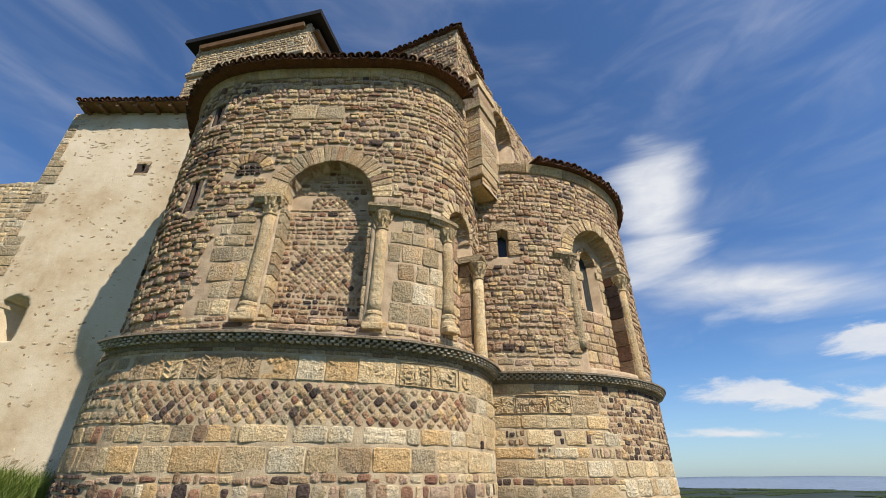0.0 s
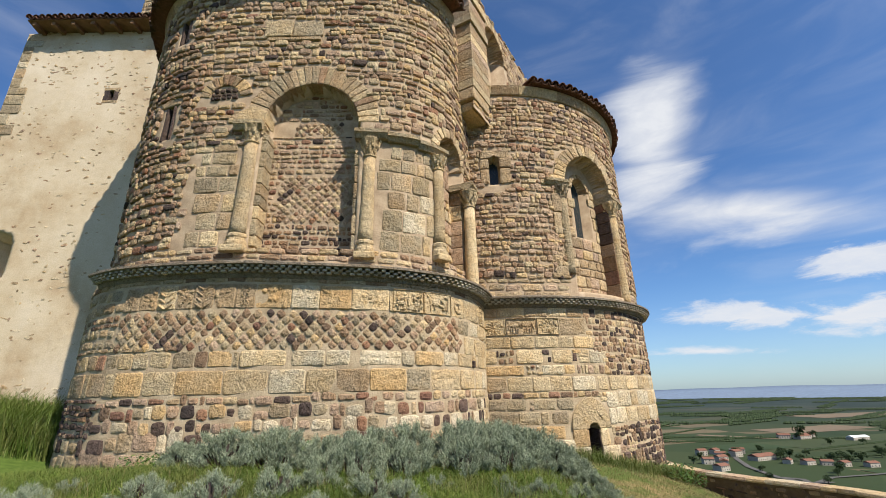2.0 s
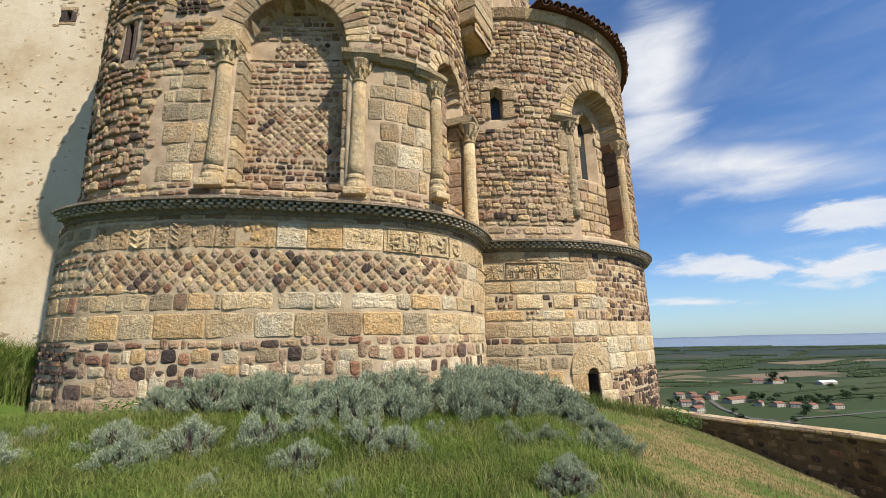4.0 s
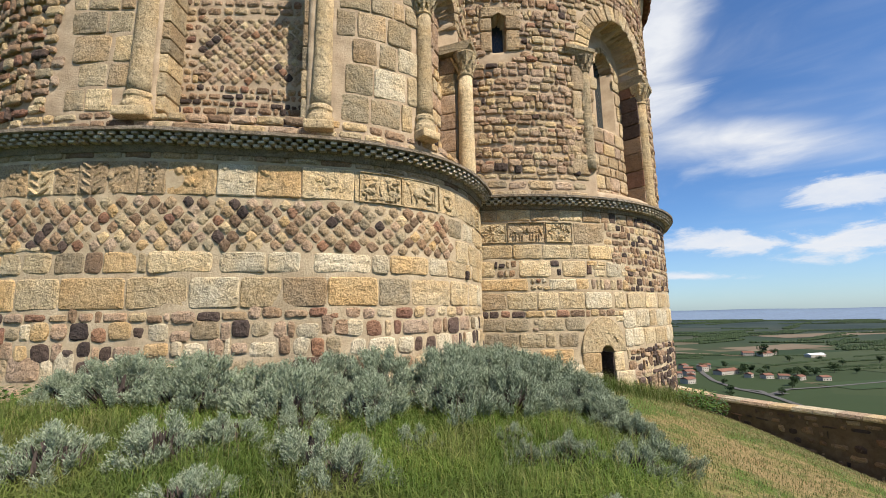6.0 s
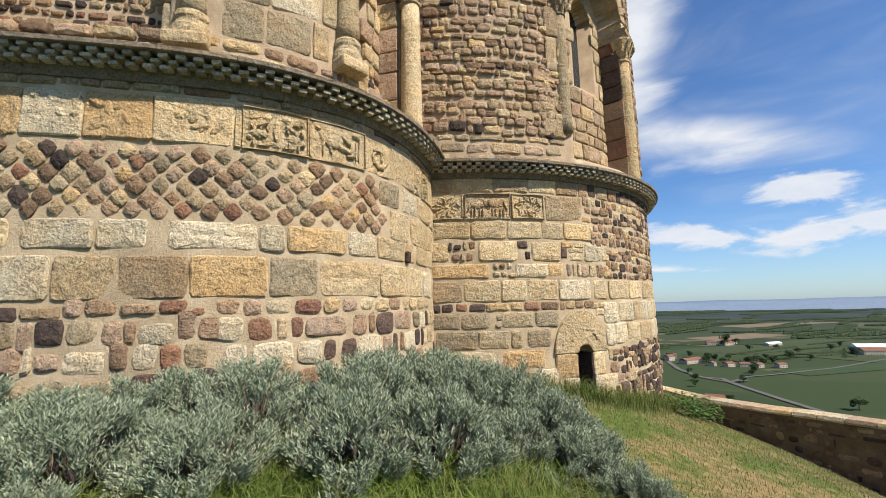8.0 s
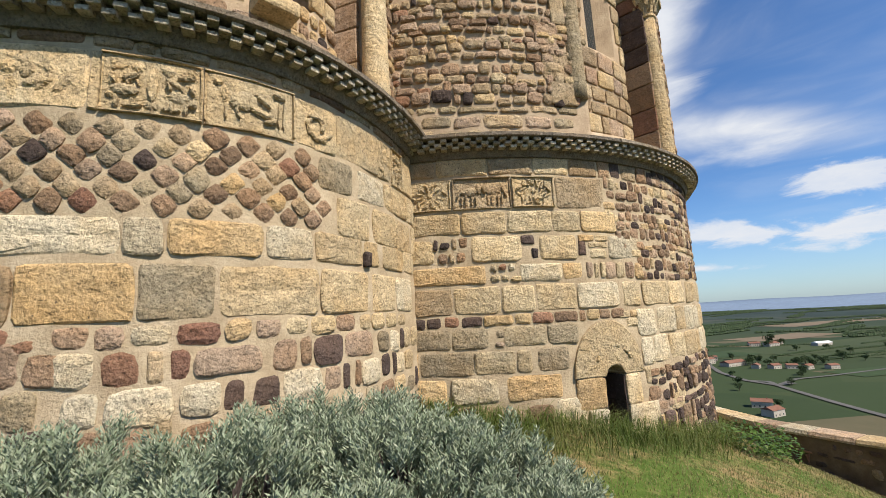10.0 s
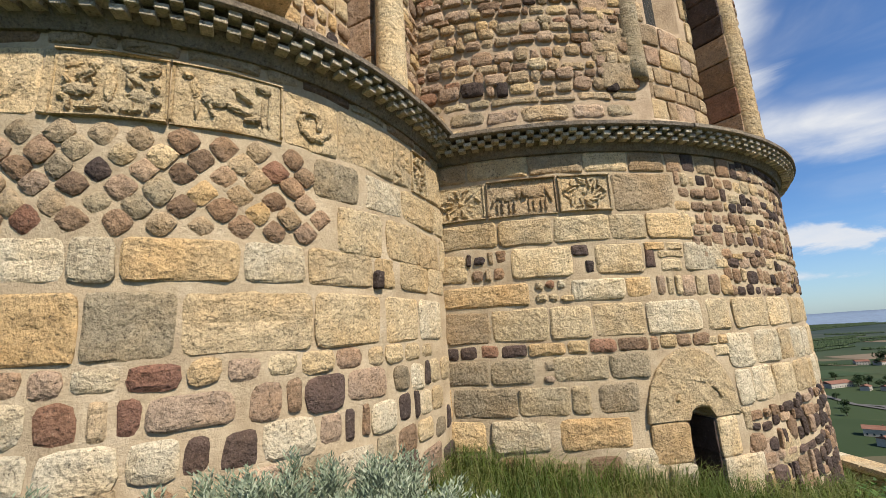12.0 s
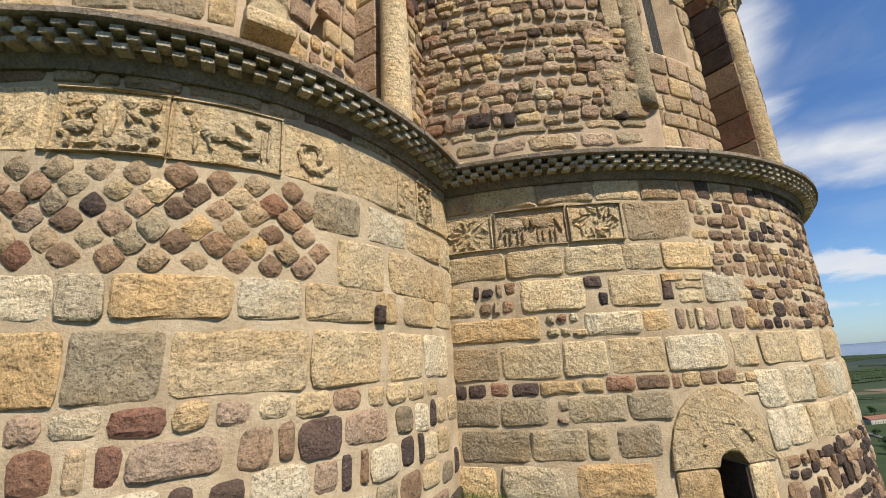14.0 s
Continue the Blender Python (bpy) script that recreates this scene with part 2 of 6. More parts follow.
# ---------------------------------------------------------------- the plan: two curved walls
class Curve:
    """A wall's line in plan: place and outward side by the length along it."""

    def __init__(self, pts, zero):
        p = np.array(pts)
        d = np.hypot(*np.diff(p, axis=0).T)
        s = np.concatenate([[0], np.cumsum(d)])
        k = int(np.argmin(np.hypot(*(p - np.array(zero)).T)))
        self.s, self.p = s - s[k], p
        t = np.gradient(p, self.s, axis=0)
        t /= np.hypot(*t.T)[:, None]
        self.n = np.stack([t[:, 1], -t[:, 0]], 1)

    def at(self, s, off=0.0):
        x, y = np.interp(s, self.s, self.p[:, 0]), np.interp(s, self.s, self.p[:, 1])
        nx, ny = np.interp(s, self.s, self.n[:, 0]), np.interp(s, self.s, self.n[:, 1])
        return x + nx * off, y + ny * off

    def turn(self, s):
        nx, ny = np.interp(s, self.s, self.n[:, 0]), np.interp(s, self.s, self.n[:, 1])
        return math.degrees(math.atan2(nx, -ny))


def large_apse_line():
    x0, yc, b = -3.906, 24.637, 15.066
    pts = []
    for q in np.linspace(-1, 1, 1600):
        a, n = (7.1, 3.63) if q < 0 else (5.65, 4.60)
        x = x0 + a * math.copysign(abs(q) ** 0.8, q) * 0.9995
        y = yc - b * (1 - (abs(x - x0) / a) ** n) ** (1 / n)
        if y < 18.5:
            pts.append((x, y))
    return Curve(pts, (x0, yc - b))


def small_apse_line():
    th = np.linspace(radians(-100), radians(150), 900)
    cx, cy, r = 2.279, 18.305, 5.682
    return Curve(np.stack([cx + r * np.sin(th), cy - r * np.cos(th)], 1), (2.898, 12.657))


def straight(a, b):
    return Curve(np.linspace(a, b, 60), a)


BIG, SMALL = large_apse_line(), small_apse_line()


def lean(s, z):
    """The string of the large apse sinks a little towards the small one."""
    w = np.clip((np.asarray(z) - 1.5) / 2.7, 0, 1) * np.clip(1 - (np.asarray(z) - 4.5) / 4, 0, 1)
    return z - 0.06 * (np.clip(s, -0.5, 3.5) - 3) * w


def level(s, z):
    return z


def wall_sheet(line, s0, s1, z0, z1, step, off, drop):
    """A wall face as a fine sheet; off(s, z) gives how far each place stands out or lies back."""
    ns, nz = max(2, int((s1 - s0) / step) + 1), max(2, int((z1 - z0) / step) + 1)
    S, Z = np.meshgrid(np.linspace(s0, s1, ns), np.linspace(z0, z1, nz), indexing="ij")
    O = off(S, Z)
    X, Y = line.at(S, O)
    verts = np.stack([X, Y, drop(S, Z)], -1).reshape(-1, 3).tolist()
    faces = [(i * nz + j, (i + 1) * nz + j, (i + 1) * nz + j + 1, i * nz + j + 1) for i in range(ns - 1) for j in range(nz - 1)]
    return verts, faces


class Pile:
    """Stones of one wall: rounded blocks laid on the wall's face."""

    def __init__(self, line, drop, base, seed):
        self.line, self.drop, self.base = line, drop, base
        self.rng = random.Random(seed)
        self.items = []

    def stone(self, poly, mat, proud=0.018, back=-0.06, rnd=0.28, jit=0.006, off=0.0, name="stone", swell=0.010):
        r, pts, n = self.rng, [], len(poly)
        cx, cz = sum(p[0] for p in poly) / n, sum(p[1] for p in poly) / n
        span = max(max(p[0] for p in poly) - min(p[0] for p in poly), max(p[1] for p in poly) - min(p[1] for p in poly))
        short = min(math.dist(poly[i - 1], poly[i]) for i in range(n))
        reach = min(rnd * short * 1.4, 0.09)
        for i in range(n):
            a, p, c = poly[i - 1], poly[i], poly[(i + 1) % n]
            da, dc = math.dist(a, p) or 1e-6, math.dist(c, p) or 1e-6
            k1, k2 = min(0.46, reach * r.uniform(0.6, 1.4) / da), min(0.46, reach * r.uniform(0.6, 1.4) / dc)
            q1, q2 = (p[0] + (a[0] - p[0]) * k1, p[1] + (a[1] - p[1]) * k1), (p[0] + (c[0] - p[0]) * k2, p[1] + (c[1] - p[1]) * k2)
            mid = ((q1[0] + q2[0]) * 0.25 + p[0] * 0.5, (q1[1] + q2[1]) * 0.25 + p[1] * 0.5)
            run = [q1, mid, q2]
            if dc > 0.3 and n < 6:
                run.append(((p[0] + c[0]) / 2, (p[1] + c[1]) / 2))
            for q in run:
                pts.append((q[0] + r.uniform(-jit, jit), q[1] + r.uniform(-jit, jit)))
        m = len(pts)
        size = min(max(p[0] for p in pts) - min(p[0] for p in pts), max(p[1] for p in pts) - min(p[1] for p in pts))
        edge = min(0.022, 0.14 * size)
        proud = proud * r.uniform(0.6, 1.4)
        tilt_s, tilt_z = r.uniform(-0.03, 0.03), r.uniform(-0.05, 0.05)
        lim = 0.02 / max(0.05, span)
        tilt_s, tilt_z = max(-lim, min(lim, tilt_s)), max(-lim, min(lim, tilt_z))
        verts = []
        for ring, (o, shrink) in enumerate(((back, 0.0), (proud - edge * 0.55, 0.0), (proud, edge), (proud + swell, max(edge * 2.4, size * 0.28)))):
            for x, z in pts:
                d = math.hypot(x - cx, z - cz) or 1e-6
                k = max(0.15, 1 - shrink / d)
                s_, z_ = cx + (x - cx) * k, cz + (z - cz) * k
                oo = self.base + off + o + (r.uniform(-0.005, 0.006) if ring == 2 else r.uniform(-0.002, 0.002) if ring == 3 else 0) + ((s_ - cx) * tilt_s + (z_ - cz) * tilt_z if ring > 0 else 0)
                verts.append((s_, z_, oo))
        S = np.array(verts)
        X, Y = self.line.at(S[:, 0], S[:, 2])
        verts = np.stack([X, Y, self.drop(S[:, 0], S[:, 1])], 1).tolist()
        faces = []
        for k in range(3):
            faces += [(k * m + i, k * m + (i + 1) % m, (k + 1) * m + (i + 1) % m, (k + 1) * m + i) for i in range(m)]
        faces.append(tuple(3 * m + i for i in range(m)))
        self.items.append((cx, cz, verts, faces, mat, name))

    def rect(self, s0, s1, z0, z1, mat, **kw):
        self.stone([(s0, z0), (s1, z0), (s1, z1), (s0, z1)], mat, **kw)

    def courses(self, s0, s1, z0, z1, high, long, palette, keep, gap=0.022, wob=0.02, wild=0.0, **kw):
        """Coursed rubble or ashlar between two levels."""
        r, z = self.rng, z0
        while z < z1 - high[0] * 0.5:
            h = min(r.uniform(*high), z1 - z)
            if z1 - z - h < high[0] * 0.6:
                h = z1 - z
            s = s0 - r.uniform(0, long[0])
            ph = r.uniform(0, 6.28)
            while s < s1:
                w = r.uniform(*long) * (1.0 if r.random() < 0.8 else 0.6)
                dz = (wob if kw.get("rnd", 0.28) > 0.12 else 0.004) * math.sin(s * 1.7 + ph)
                c, d = s + w / 2, z + h / 2
                if keep(c, d, w / 2, h / 2) and c < s1 and c > s0:
                    hh = h * (r.uniform(0.72, 1.0) if r.random() < 0.4 and kw.get("rnd", 0.28) > 0.12 else 1.0)
                    e = min(0.10 * h, 0.018)
                    if wild:
                        e = wild * h
                        dz += r.uniform(-0.12, 0.12) * h
                        hh = h * r.choice([0.8, 0.95, 1.08, 1.2])
                        if w < h * 1.25 and r.random() < 0.3:
                            hh *= 1.15
                    a = [(s + gap / 2 + r.uniform(0, e), z + dz + gap / 2 + r.uniform(0, e)), (s + w - gap / 2 - r.uniform(0, e), z + dz + gap / 2 + r.uniform(0, e)),
                         (s + w - gap / 2 - r.uniform(0, e), z + dz + hh - gap / 2 - r.uniform(0, e)), (s + gap / 2 + r.uniform(0, e), z + dz + hh - gap / 2 - r.uniform(0, e))]
                    self.stone(a, self.pick(palette), **kw)
                s += w
            z += h

    def row(self, z0, z1, s, text, gap=0.01, **kw):
        """One course written out: a letter for the stone and its length in metres; a dash leaves a space."""
        r = self.rng
        for word in text.split():
            w = float(word[1:])
            if word[0] != "-":
                loose = kw.get("rnd", 0.28) >= 0.2
                e, h = 0.012, z1 - z0
                lo, hi = (r.uniform(-0.04, 0.08) * h, r.uniform(-0.04, 0.08) * h) if loose else (0.0, 0.0)
                if loose:
                    e, lo, hi = min(0.026, 0.09 * h), lo - 0.015, hi - 0.015
                self.stone([(s + gap / 2 + r.uniform(0, e), z0 + lo + r.uniform(0, e)), (s + w - gap / 2 - r.uniform(0, e), z0 + lo + r.uniform(0, e)),
                            (s + w - gap / 2 - r.uniform(0, e), z1 - hi - r.uniform(0, e)), (s + gap / 2 + r.uniform(0, e), z1 - hi - r.uniform(0, e))],
                           "SOGPKBDRA".index(word[0]), **kw)
            s += w
        return s

    def carved(self, s0, s1, z0, z1, mat, motif):
        """A block with a figure cut in low relief: the block, its rim and the raised forms are one stone."""
        first, r = len(self.items), self.rng
        self.rect(s0 + 0.008, s1 - 0.008, z0 + 0.008, z1 - 0.008, mat, rnd=0.05, proud=0.018, swell=0.0, jit=0.006)
        w, h, cs, cz = s1 - s0, z1 - z0, (s0 + s1) / 2, (z0 + z1) / 2

        def lump(a, b, ra, rb, turn=0.0, up=0.036, n=8):
            pts = []
            for i in range(n):
                t = 6.283 * i / n
                x, y = ra * math.cos(t), rb * math.sin(t)
                pts.append((cs + a * w + x * math.cos(turn) - y * math.sin(turn), cz + b * h + x * math.sin(turn) + y * math.cos(turn)))
            self.stone(pts, mat, rnd=0.2, proud=up, back=0.0, jit=0.004, swell=0.008)

        if motif in ("beasts", "figures", "knot", "rosette", "bird"):
            t = 0.028
            for a in ((s0, s1, z0, z0 + t), (s0, s1, z1 - t, z1), (s0, s0 + t, z0 + t, z1 - t), (s1 - t, s1, z0 + t, z1 - t)):
                self.rect(a[0] + 0.006, a[1] - 0.006, a[2] + 0.006, a[3] - 0.006, mat, rnd=0.05, proud=0.036, jit=0.003, swell=0.004)
        if motif == "beasts":
            for k in (-1, 1):
                lump(0.22 * k, 0.06, 0.17 * w, 0.13 * h)
                lump(0.05 * k, 0.12, 0.05 * w, 0.14 * h, up=0.042)
                lump(0.38 * k, 0.02, 0.02 * w, 0.2 * h, 0.4 * k)
                for q in (0.1, 0.17, 0.27, 0.34):
                    lump(q * k, -0.22, 0.018 * w, 0.17 * h)
        elif motif == "figures":
            for k in (-0.26, 0.26):
                lump(k, -0.12, 0.14 * w, 0.1 * h, up=0.038)
                lump(k * 1.25, 0.24, 0.1 * w, 0.06 * h, 0.3, up=0.038)
                lump(k * 0.55, 0.3, 0.07 * w, 0.09 * h, up=0.038)
                for q in (-0.07, 0.07):
                    lump(k + q, -0.32, 0.022 * w, 0.1 * h, up=0.042)
                lump(k * 1.5, 0.05, 0.03 * w, 0.12 * h, up=0.042)
                lump(k * 0.8, 0.1, 0.10 * w, 0.05 * h, -0.5 if k > 0 else 0.5, up=0.042)
                lump(k * 1.45, 0.32, 0.05 * w, 0.06 * h, 0.8, up=0.042)
                lump(k * 0.7, -0.36, 0.10 * w, 0.035 * h, 0.1, up=0.04)
                lump(k * 1.5, -0.22, 0.05 * w, 0.05 * h, up=0.044)
                for q in (-0.1, 0.02, 0.12):
                    lump(k + q, 0.03, 0.02 * w, 0.07 * h, 0.4, up=0.04)
            lump(0, 0.02, 0.05 * w, 0.3 * h, up=0.040)
            lump(0, -0.32, 0.09 * w, 0.09 * h, up=0.038)
        elif motif == "bird":
            lump(-0.1, 0.05, 0.16 * w, 0.18 * h, 0.3, up=0.042)
            lump(-0.3, 0.12, 0.05 * w, 0.16 * h, up=0.042)
            lump(0.08, -0.1, 0.14 * w, 0.06 * h, -0.3, up=0.042)
            lump(-0.28, -0.2, 0.02 * w, 0.14 * h)
            lump(-0.02, 0.2, 0.12 * w, 0.05 * h, 0.5, up=0.038)
            lump(0.12, 0.12, 0.10 * w, 0.04 * h, -0.6, up=0.038)
            lump(-0.16, -0.18, 0.02 * w, 0.12 * h, 0.3)
            lump(0.2, -0.24, 0.08 * w, 0.05 * h, 0.2, up=0.036)
            lump(0.3, 0.3, 0.08 * w, 0.05 * h, -0.2, up=0.036)
            lump(-0.36, 0.3, 0.05 * w, 0.05 * h, up=0.036)
            for q in (0.3, 0.36):
                lump(q, -0.05, 0.02 * w, 0.3 * h)
        elif motif in ("knot", "rosette"):
            n = 12
            for i in range(n):
                a = 6.283 * i / n + 0.2
                lump(0.36 * math.cos(a), 0.36 * math.sin(a), 0.085 * w, 0.04 * h, a + (0.9 if i % 2 else 2.2))
                lump(0.25 * math.cos(a), 0.27 * math.sin(a), 0.10 * w, 0.035 * h, math.atan2(math.sin(a) * h, math.cos(a) * w) + (0.7 if motif == "knot" else 0))
            lump(0, 0, 0.06 * w, 0.07 * h)
        elif motif == "foliage":
            for i in range(9):
                a = 0.72 * i
                lump(0.30 * math.cos(a) * (0.4 + i / 15), 0.33 * math.sin(a) * (0.4 + i / 15), 0.13 * w, 0.05 * h, a + 1.2, up=0.034)
        elif motif == "plait":
            for i in range(4):
                for k in (-1, 1):
                    lump(0.2 * k, -0.36 + 0.24 * i, 0.2 * w, 0.045 * h, 0.6 * k)
        elif motif == "rings":
            for i in (-1, 0, 1):
                for q in range(6):
                    a = 6.283 * q / 6
                    lump(0.16 * math.cos(a), 0.27 * i + 0.1 * math.sin(a), 0.05 * w, 0.035 * h, a + 1.57)
        elif motif == "worn":
            for i in range(14):
                lump(r.uniform(-0.38, 0.38), r.uniform(-0.36, 0.36), r.uniform(0.05, 0.16) * w, r.uniform(0.05, 0.13) * h, r.uniform(0, 3), up=0.024)
        elif motif == "flutes":
            for i in range(5):
                lump(-0.36 + 0.18 * i, 0, 0.05 * w, 0.4 * h)
        verts, faces = [], []
        for it in self.items[first:]:
            k = len(verts)
            verts += it[2]
            faces += [tuple(a + k for a in f) for f in it[3]]
        self.items[first:] = [(cs, cz, verts, faces, mat, "carved_block")]

    def pick(self, palette):
        mats, weights = zip(*palette)
        return self.rng.choices(mats, weights)[0]

    def lozenges(self, s0, s1, z0, z1, pitch, palette, keep, **kw):
        """Small square stones set on their points in a net."""
        r, half = self.rng, pitch / 2
        for j in range(int((z1 - z0) / half) + 1):
            z = z0 + j * half
            s = s0 + (half if j % 2 else 0)
            while s < s1:
                if keep(s, z, half * 0.6, half * 0.6) and z0 <= z <= z1:
                    k = half * r.uniform(0.86, 1.0)
                    c, d = s + r.uniform(-1, 1) * 0.016, z + r.uniform(-1, 1) * 0.014
                    q = [k * r.uniform(0.86, 1.08) for _ in range(4)]
                    self.stone([(c - q[0], d + r.uniform(-0.15, 0.15) * k), (c + r.uniform(-0.15, 0.15) * k, d - q[1]), (c + q[2], d + r.uniform(-0.15, 0.15) * k), (c + r.uniform(-0.15, 0.15) * k, d + q[3])], self.pick(palette), rnd=0.26, **kw)
                s += pitch

    def ring(self, sc, zc, r0, r1, a0, a1, count, palette, front=0.05, back=-0.5, jit=0.006, **kw):
        """The wedge stones of an arch, reaching back into the opening."""
        for i in range(count):
            u, v = a0 + (a1 - a0) * i / count, a0 + (a1 - a0) * (i + 1) / count
            g = 0.006 / r0
            rr = r1 + self.rng.uniform(-0.03, 0.03)
            poly = [(sc + r0 * math.cos(radians(u) + g), zc + r0 * math.sin(radians(u) + g)), (sc + rr * math.cos(radians(u) + g), zc + rr * math.sin(radians(u) + g)),
                    (sc + rr * math.cos(radians(v) - g), zc + rr * math.sin(radians(v) - g)), (sc + r0 * math.cos(radians(v) - g), zc + r0 * math.sin(radians(v) - g))]
            self.stone(poly, self.pick(palette), proud=front, back=back, rnd=0.05, jit=jit, name="arch_stone", swell=0.004, **kw)

    def emit(self, wall, near, label):
        """The 300 stones about a stretch of the wall become parts, the rest one joined part."""
        order = sorted(range(len(self.items)), key=lambda i: (self.items[i][5] == "stone", math.hypot(self.items[i][0] - near[0], (self.items[i][1] - near[1]) * 1.3)))
        for i in order[:300]:
            cx, cz, verts, faces, mat, name = self.items[i]
            part(name, mesh_of(name, verts, faces, STONES[mat], smooth=False), wall)
        V, Fc, I = [], [], []
        for i in order[300:]:
            cx, cz, verts, faces, mat, name = self.items[i]
            k = len(V)
            V += verts
            Fc += [tuple(a + k for a in f) for f in faces]
            I += [mat] * len(faces)
        if V:
            part("rubble_masonry", mesh_of("rubble_masonry", V, Fc, STONES, I), wall, label, kind="stuff")


def anywhere(s, z, w, h):
    return True

# ---------------------------------------------------------------- the ground and the plain
def sstep(a, b, x):
    t = np.clip((x - a) / (b - a), 0, 1)
    return t * t * (3 - 2 * t)


def ground_z(x, y):
    x, y = np.asarray(x, float), np.asarray(y, float)
    z = 0.05 - 0.24 * np.maximum(0, x - 1.5) + 0.05 * (y - 8) * sstep(1.0, 4.0, x)
    z = z + 0.16 * np.exp(-((y - 8.4) / 1.6) ** 2) * (1 - sstep(0.5, 2.5, x)) * sstep(-9, -5, x)
    z = z + 0.75 * sstep(-9.0, -12.5, x) * sstep(8.0, 11.5, y)
    z = z + 0.05 * np.sin(x * 1.3 + 0.5 * y) * np.sin(y * 1.1 - 0.4 * x)
    z = z - 0.030 * np.maximum(0, np.minimum(x, 12) - 4.6) ** 2
    d = np.maximum(0, np.hypot((x + 6) / 17.5, (y - 10) / 17.5) - 1) * 17.5
    z = z - np.where(d < 8, 0.05 * d * d, 3.2 + 0.8 * (d - 8))
    und = 3.0 * np.sin(x / 310.0) * np.sin(y / 270.0 + 1)
    return np.maximum(z, -88.0 + und)


def field_mat():
    m, nt, bs = mat_nodes("turf_and_fields")
    b = Build(nt)
    pos = b.where()
    # dry lawn and green grass near by
    n1, n2, n3 = b.noise(pos, 0.9, 6, 0.6), b.noise(pos, 9, 6, 0.7), b.noise(pos, 60, 4, 0.7)
    dry = b.ramp(n2, [(0.3, (0.19, 0.138, 0.066)), (0.55, (0.28, 0.205, 0.10)), (0.75, (0.34, 0.255, 0.135))])
    green = b.ramp(n2, [(0.3, (0.055, 0.095, 0.018)), (0.7, (0.11, 0.165, 0.035))])
    lawn = b.mix(b.span(b.math("ADD", n1, b.math("MULTIPLY", n2, 0.5)), 0.66, 0.84), green, dry)
    sx_ = b.node("ShaderNodeSeparateXYZ")
    b.put(sx_.inputs[0], pos)
    lawn = b.mix(b.span(b.math("ADD", sx_.outputs[0], b.math("MULTIPLY", n1, 0.8)), 3.3, 2.5), lawn, green)
    lawn = b.mix(b.span(n3, 0.35, 0.75, 0.0, 0.6), lawn, b.mix(1.0, lawn, (0.5, 0.5, 0.45), "MULTIPLY"))
    # fields of the plain
    mp = b.node("ShaderNodeMapping")
    b.put(mp.inputs["Vector"], pos)
    mp.inputs["Scale"].default_value, mp.inputs["Rotation"].default_value = (0.0042, 0.0085, 0.0), (0, 0, 0.5)
    vo = b.node("ShaderNodeTexVoronoi")
    b.put(vo.inputs["Vector"], mp.outputs[0])
    vo.inputs["Scale"].default_value, vo.inputs["Randomness"].default_value = 1.0, 0.8
    sep = b.node("ShaderNodeSeparateColor")
    b.put(sep.inputs[0], vo.outputs["Color"])
    fld = b.ramp(sep.outputs[0], [(0.0, (0.025, 0.041, 0.018)), (0.3, (0.035, 0.052, 0.022)), (0.55, (0.046, 0.059, 0.027)), (0.78, (0.029, 0.045, 0.020)), (0.9, (0.126, 0.101, 0.063)), (1.0, (0.154, 0.122, 0.077))])
    fld = b.mix(b.span(b.noise(pos, 0.02, 8, 0.65), 0.4, 0.65, 0.0, 0.35), fld, (0.038, 0.053, 0.025))
    sz_ = b.node("ShaderNodeSeparateXYZ")
    b.put(sz_.inputs[0], pos)
    low_ = b.span(sz_.outputs[2], -55, -70)
    slope = b.mix(b.span(b.noise(pos, 0.15, 6), 0.4, 0.6), (0.06, 0.085, 0.03), (0.13, 0.13, 0.06))
    near = b.mix(b.span(sz_.outputs[2], -3.5, -6), lawn, slope)
    # far land turns dull blue-green with distance, haze put into the colour
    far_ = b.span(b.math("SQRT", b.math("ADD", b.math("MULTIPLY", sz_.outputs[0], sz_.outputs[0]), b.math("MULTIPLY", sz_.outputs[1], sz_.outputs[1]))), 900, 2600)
    hazy_land = b.ramp(b.noise(pos, 0.006, 6, 0.6), [(0.35, (0.021, 0.032, 0.032)), (0.55, (0.032, 0.046, 0.041)), (0.68, (0.052, 0.066, 0.052))])
    fld = b.mix(far_, fld, hazy_land)
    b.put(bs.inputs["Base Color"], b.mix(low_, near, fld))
    bs.inputs["Roughness"].default_value = 1.0
    bs.inputs["Specular IOR Level"].default_value = 0.1
    b.put(bs.inputs["Normal"], b.bump(n3, 0.6, 0.03))
    return m


def spread(lo, hi, step, far):
    a = list(np.arange(lo, hi, step))
    for sign, edge in ((1, a[-1]), (-1, a[0])):
        k, v, out = step, edge, []
        while abs(v) < far:
            k *= 1.16
            v += sign * k
            out.append(v)
        a = a + out if sign > 0 else out[::-1] + a
    return np.array(a)


def build_ground():
    xs, ys = spread(-20, 13, 0.3, 4700), spread(-6, 20, 0.3, 4700)
    X, Y = np.meshgrid(xs, ys, indexing="ij")
    Z = ground_z(X, Y)
    ny = len(ys)
    verts = np.stack([X, Y, Z], -1).reshape(-1, 3).tolist()
    faces = [(i * ny + j, (i + 1) * ny + j, (i + 1) * ny + j + 1, i * ny + j + 1) for i in range(len(xs) - 1) for j in range(ny - 1)]
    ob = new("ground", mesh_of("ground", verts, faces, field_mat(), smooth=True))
    tagged(ob, "half-dry grassy hilltop falling to a plain of green fields", "ground", kind="structure")


build_ground()


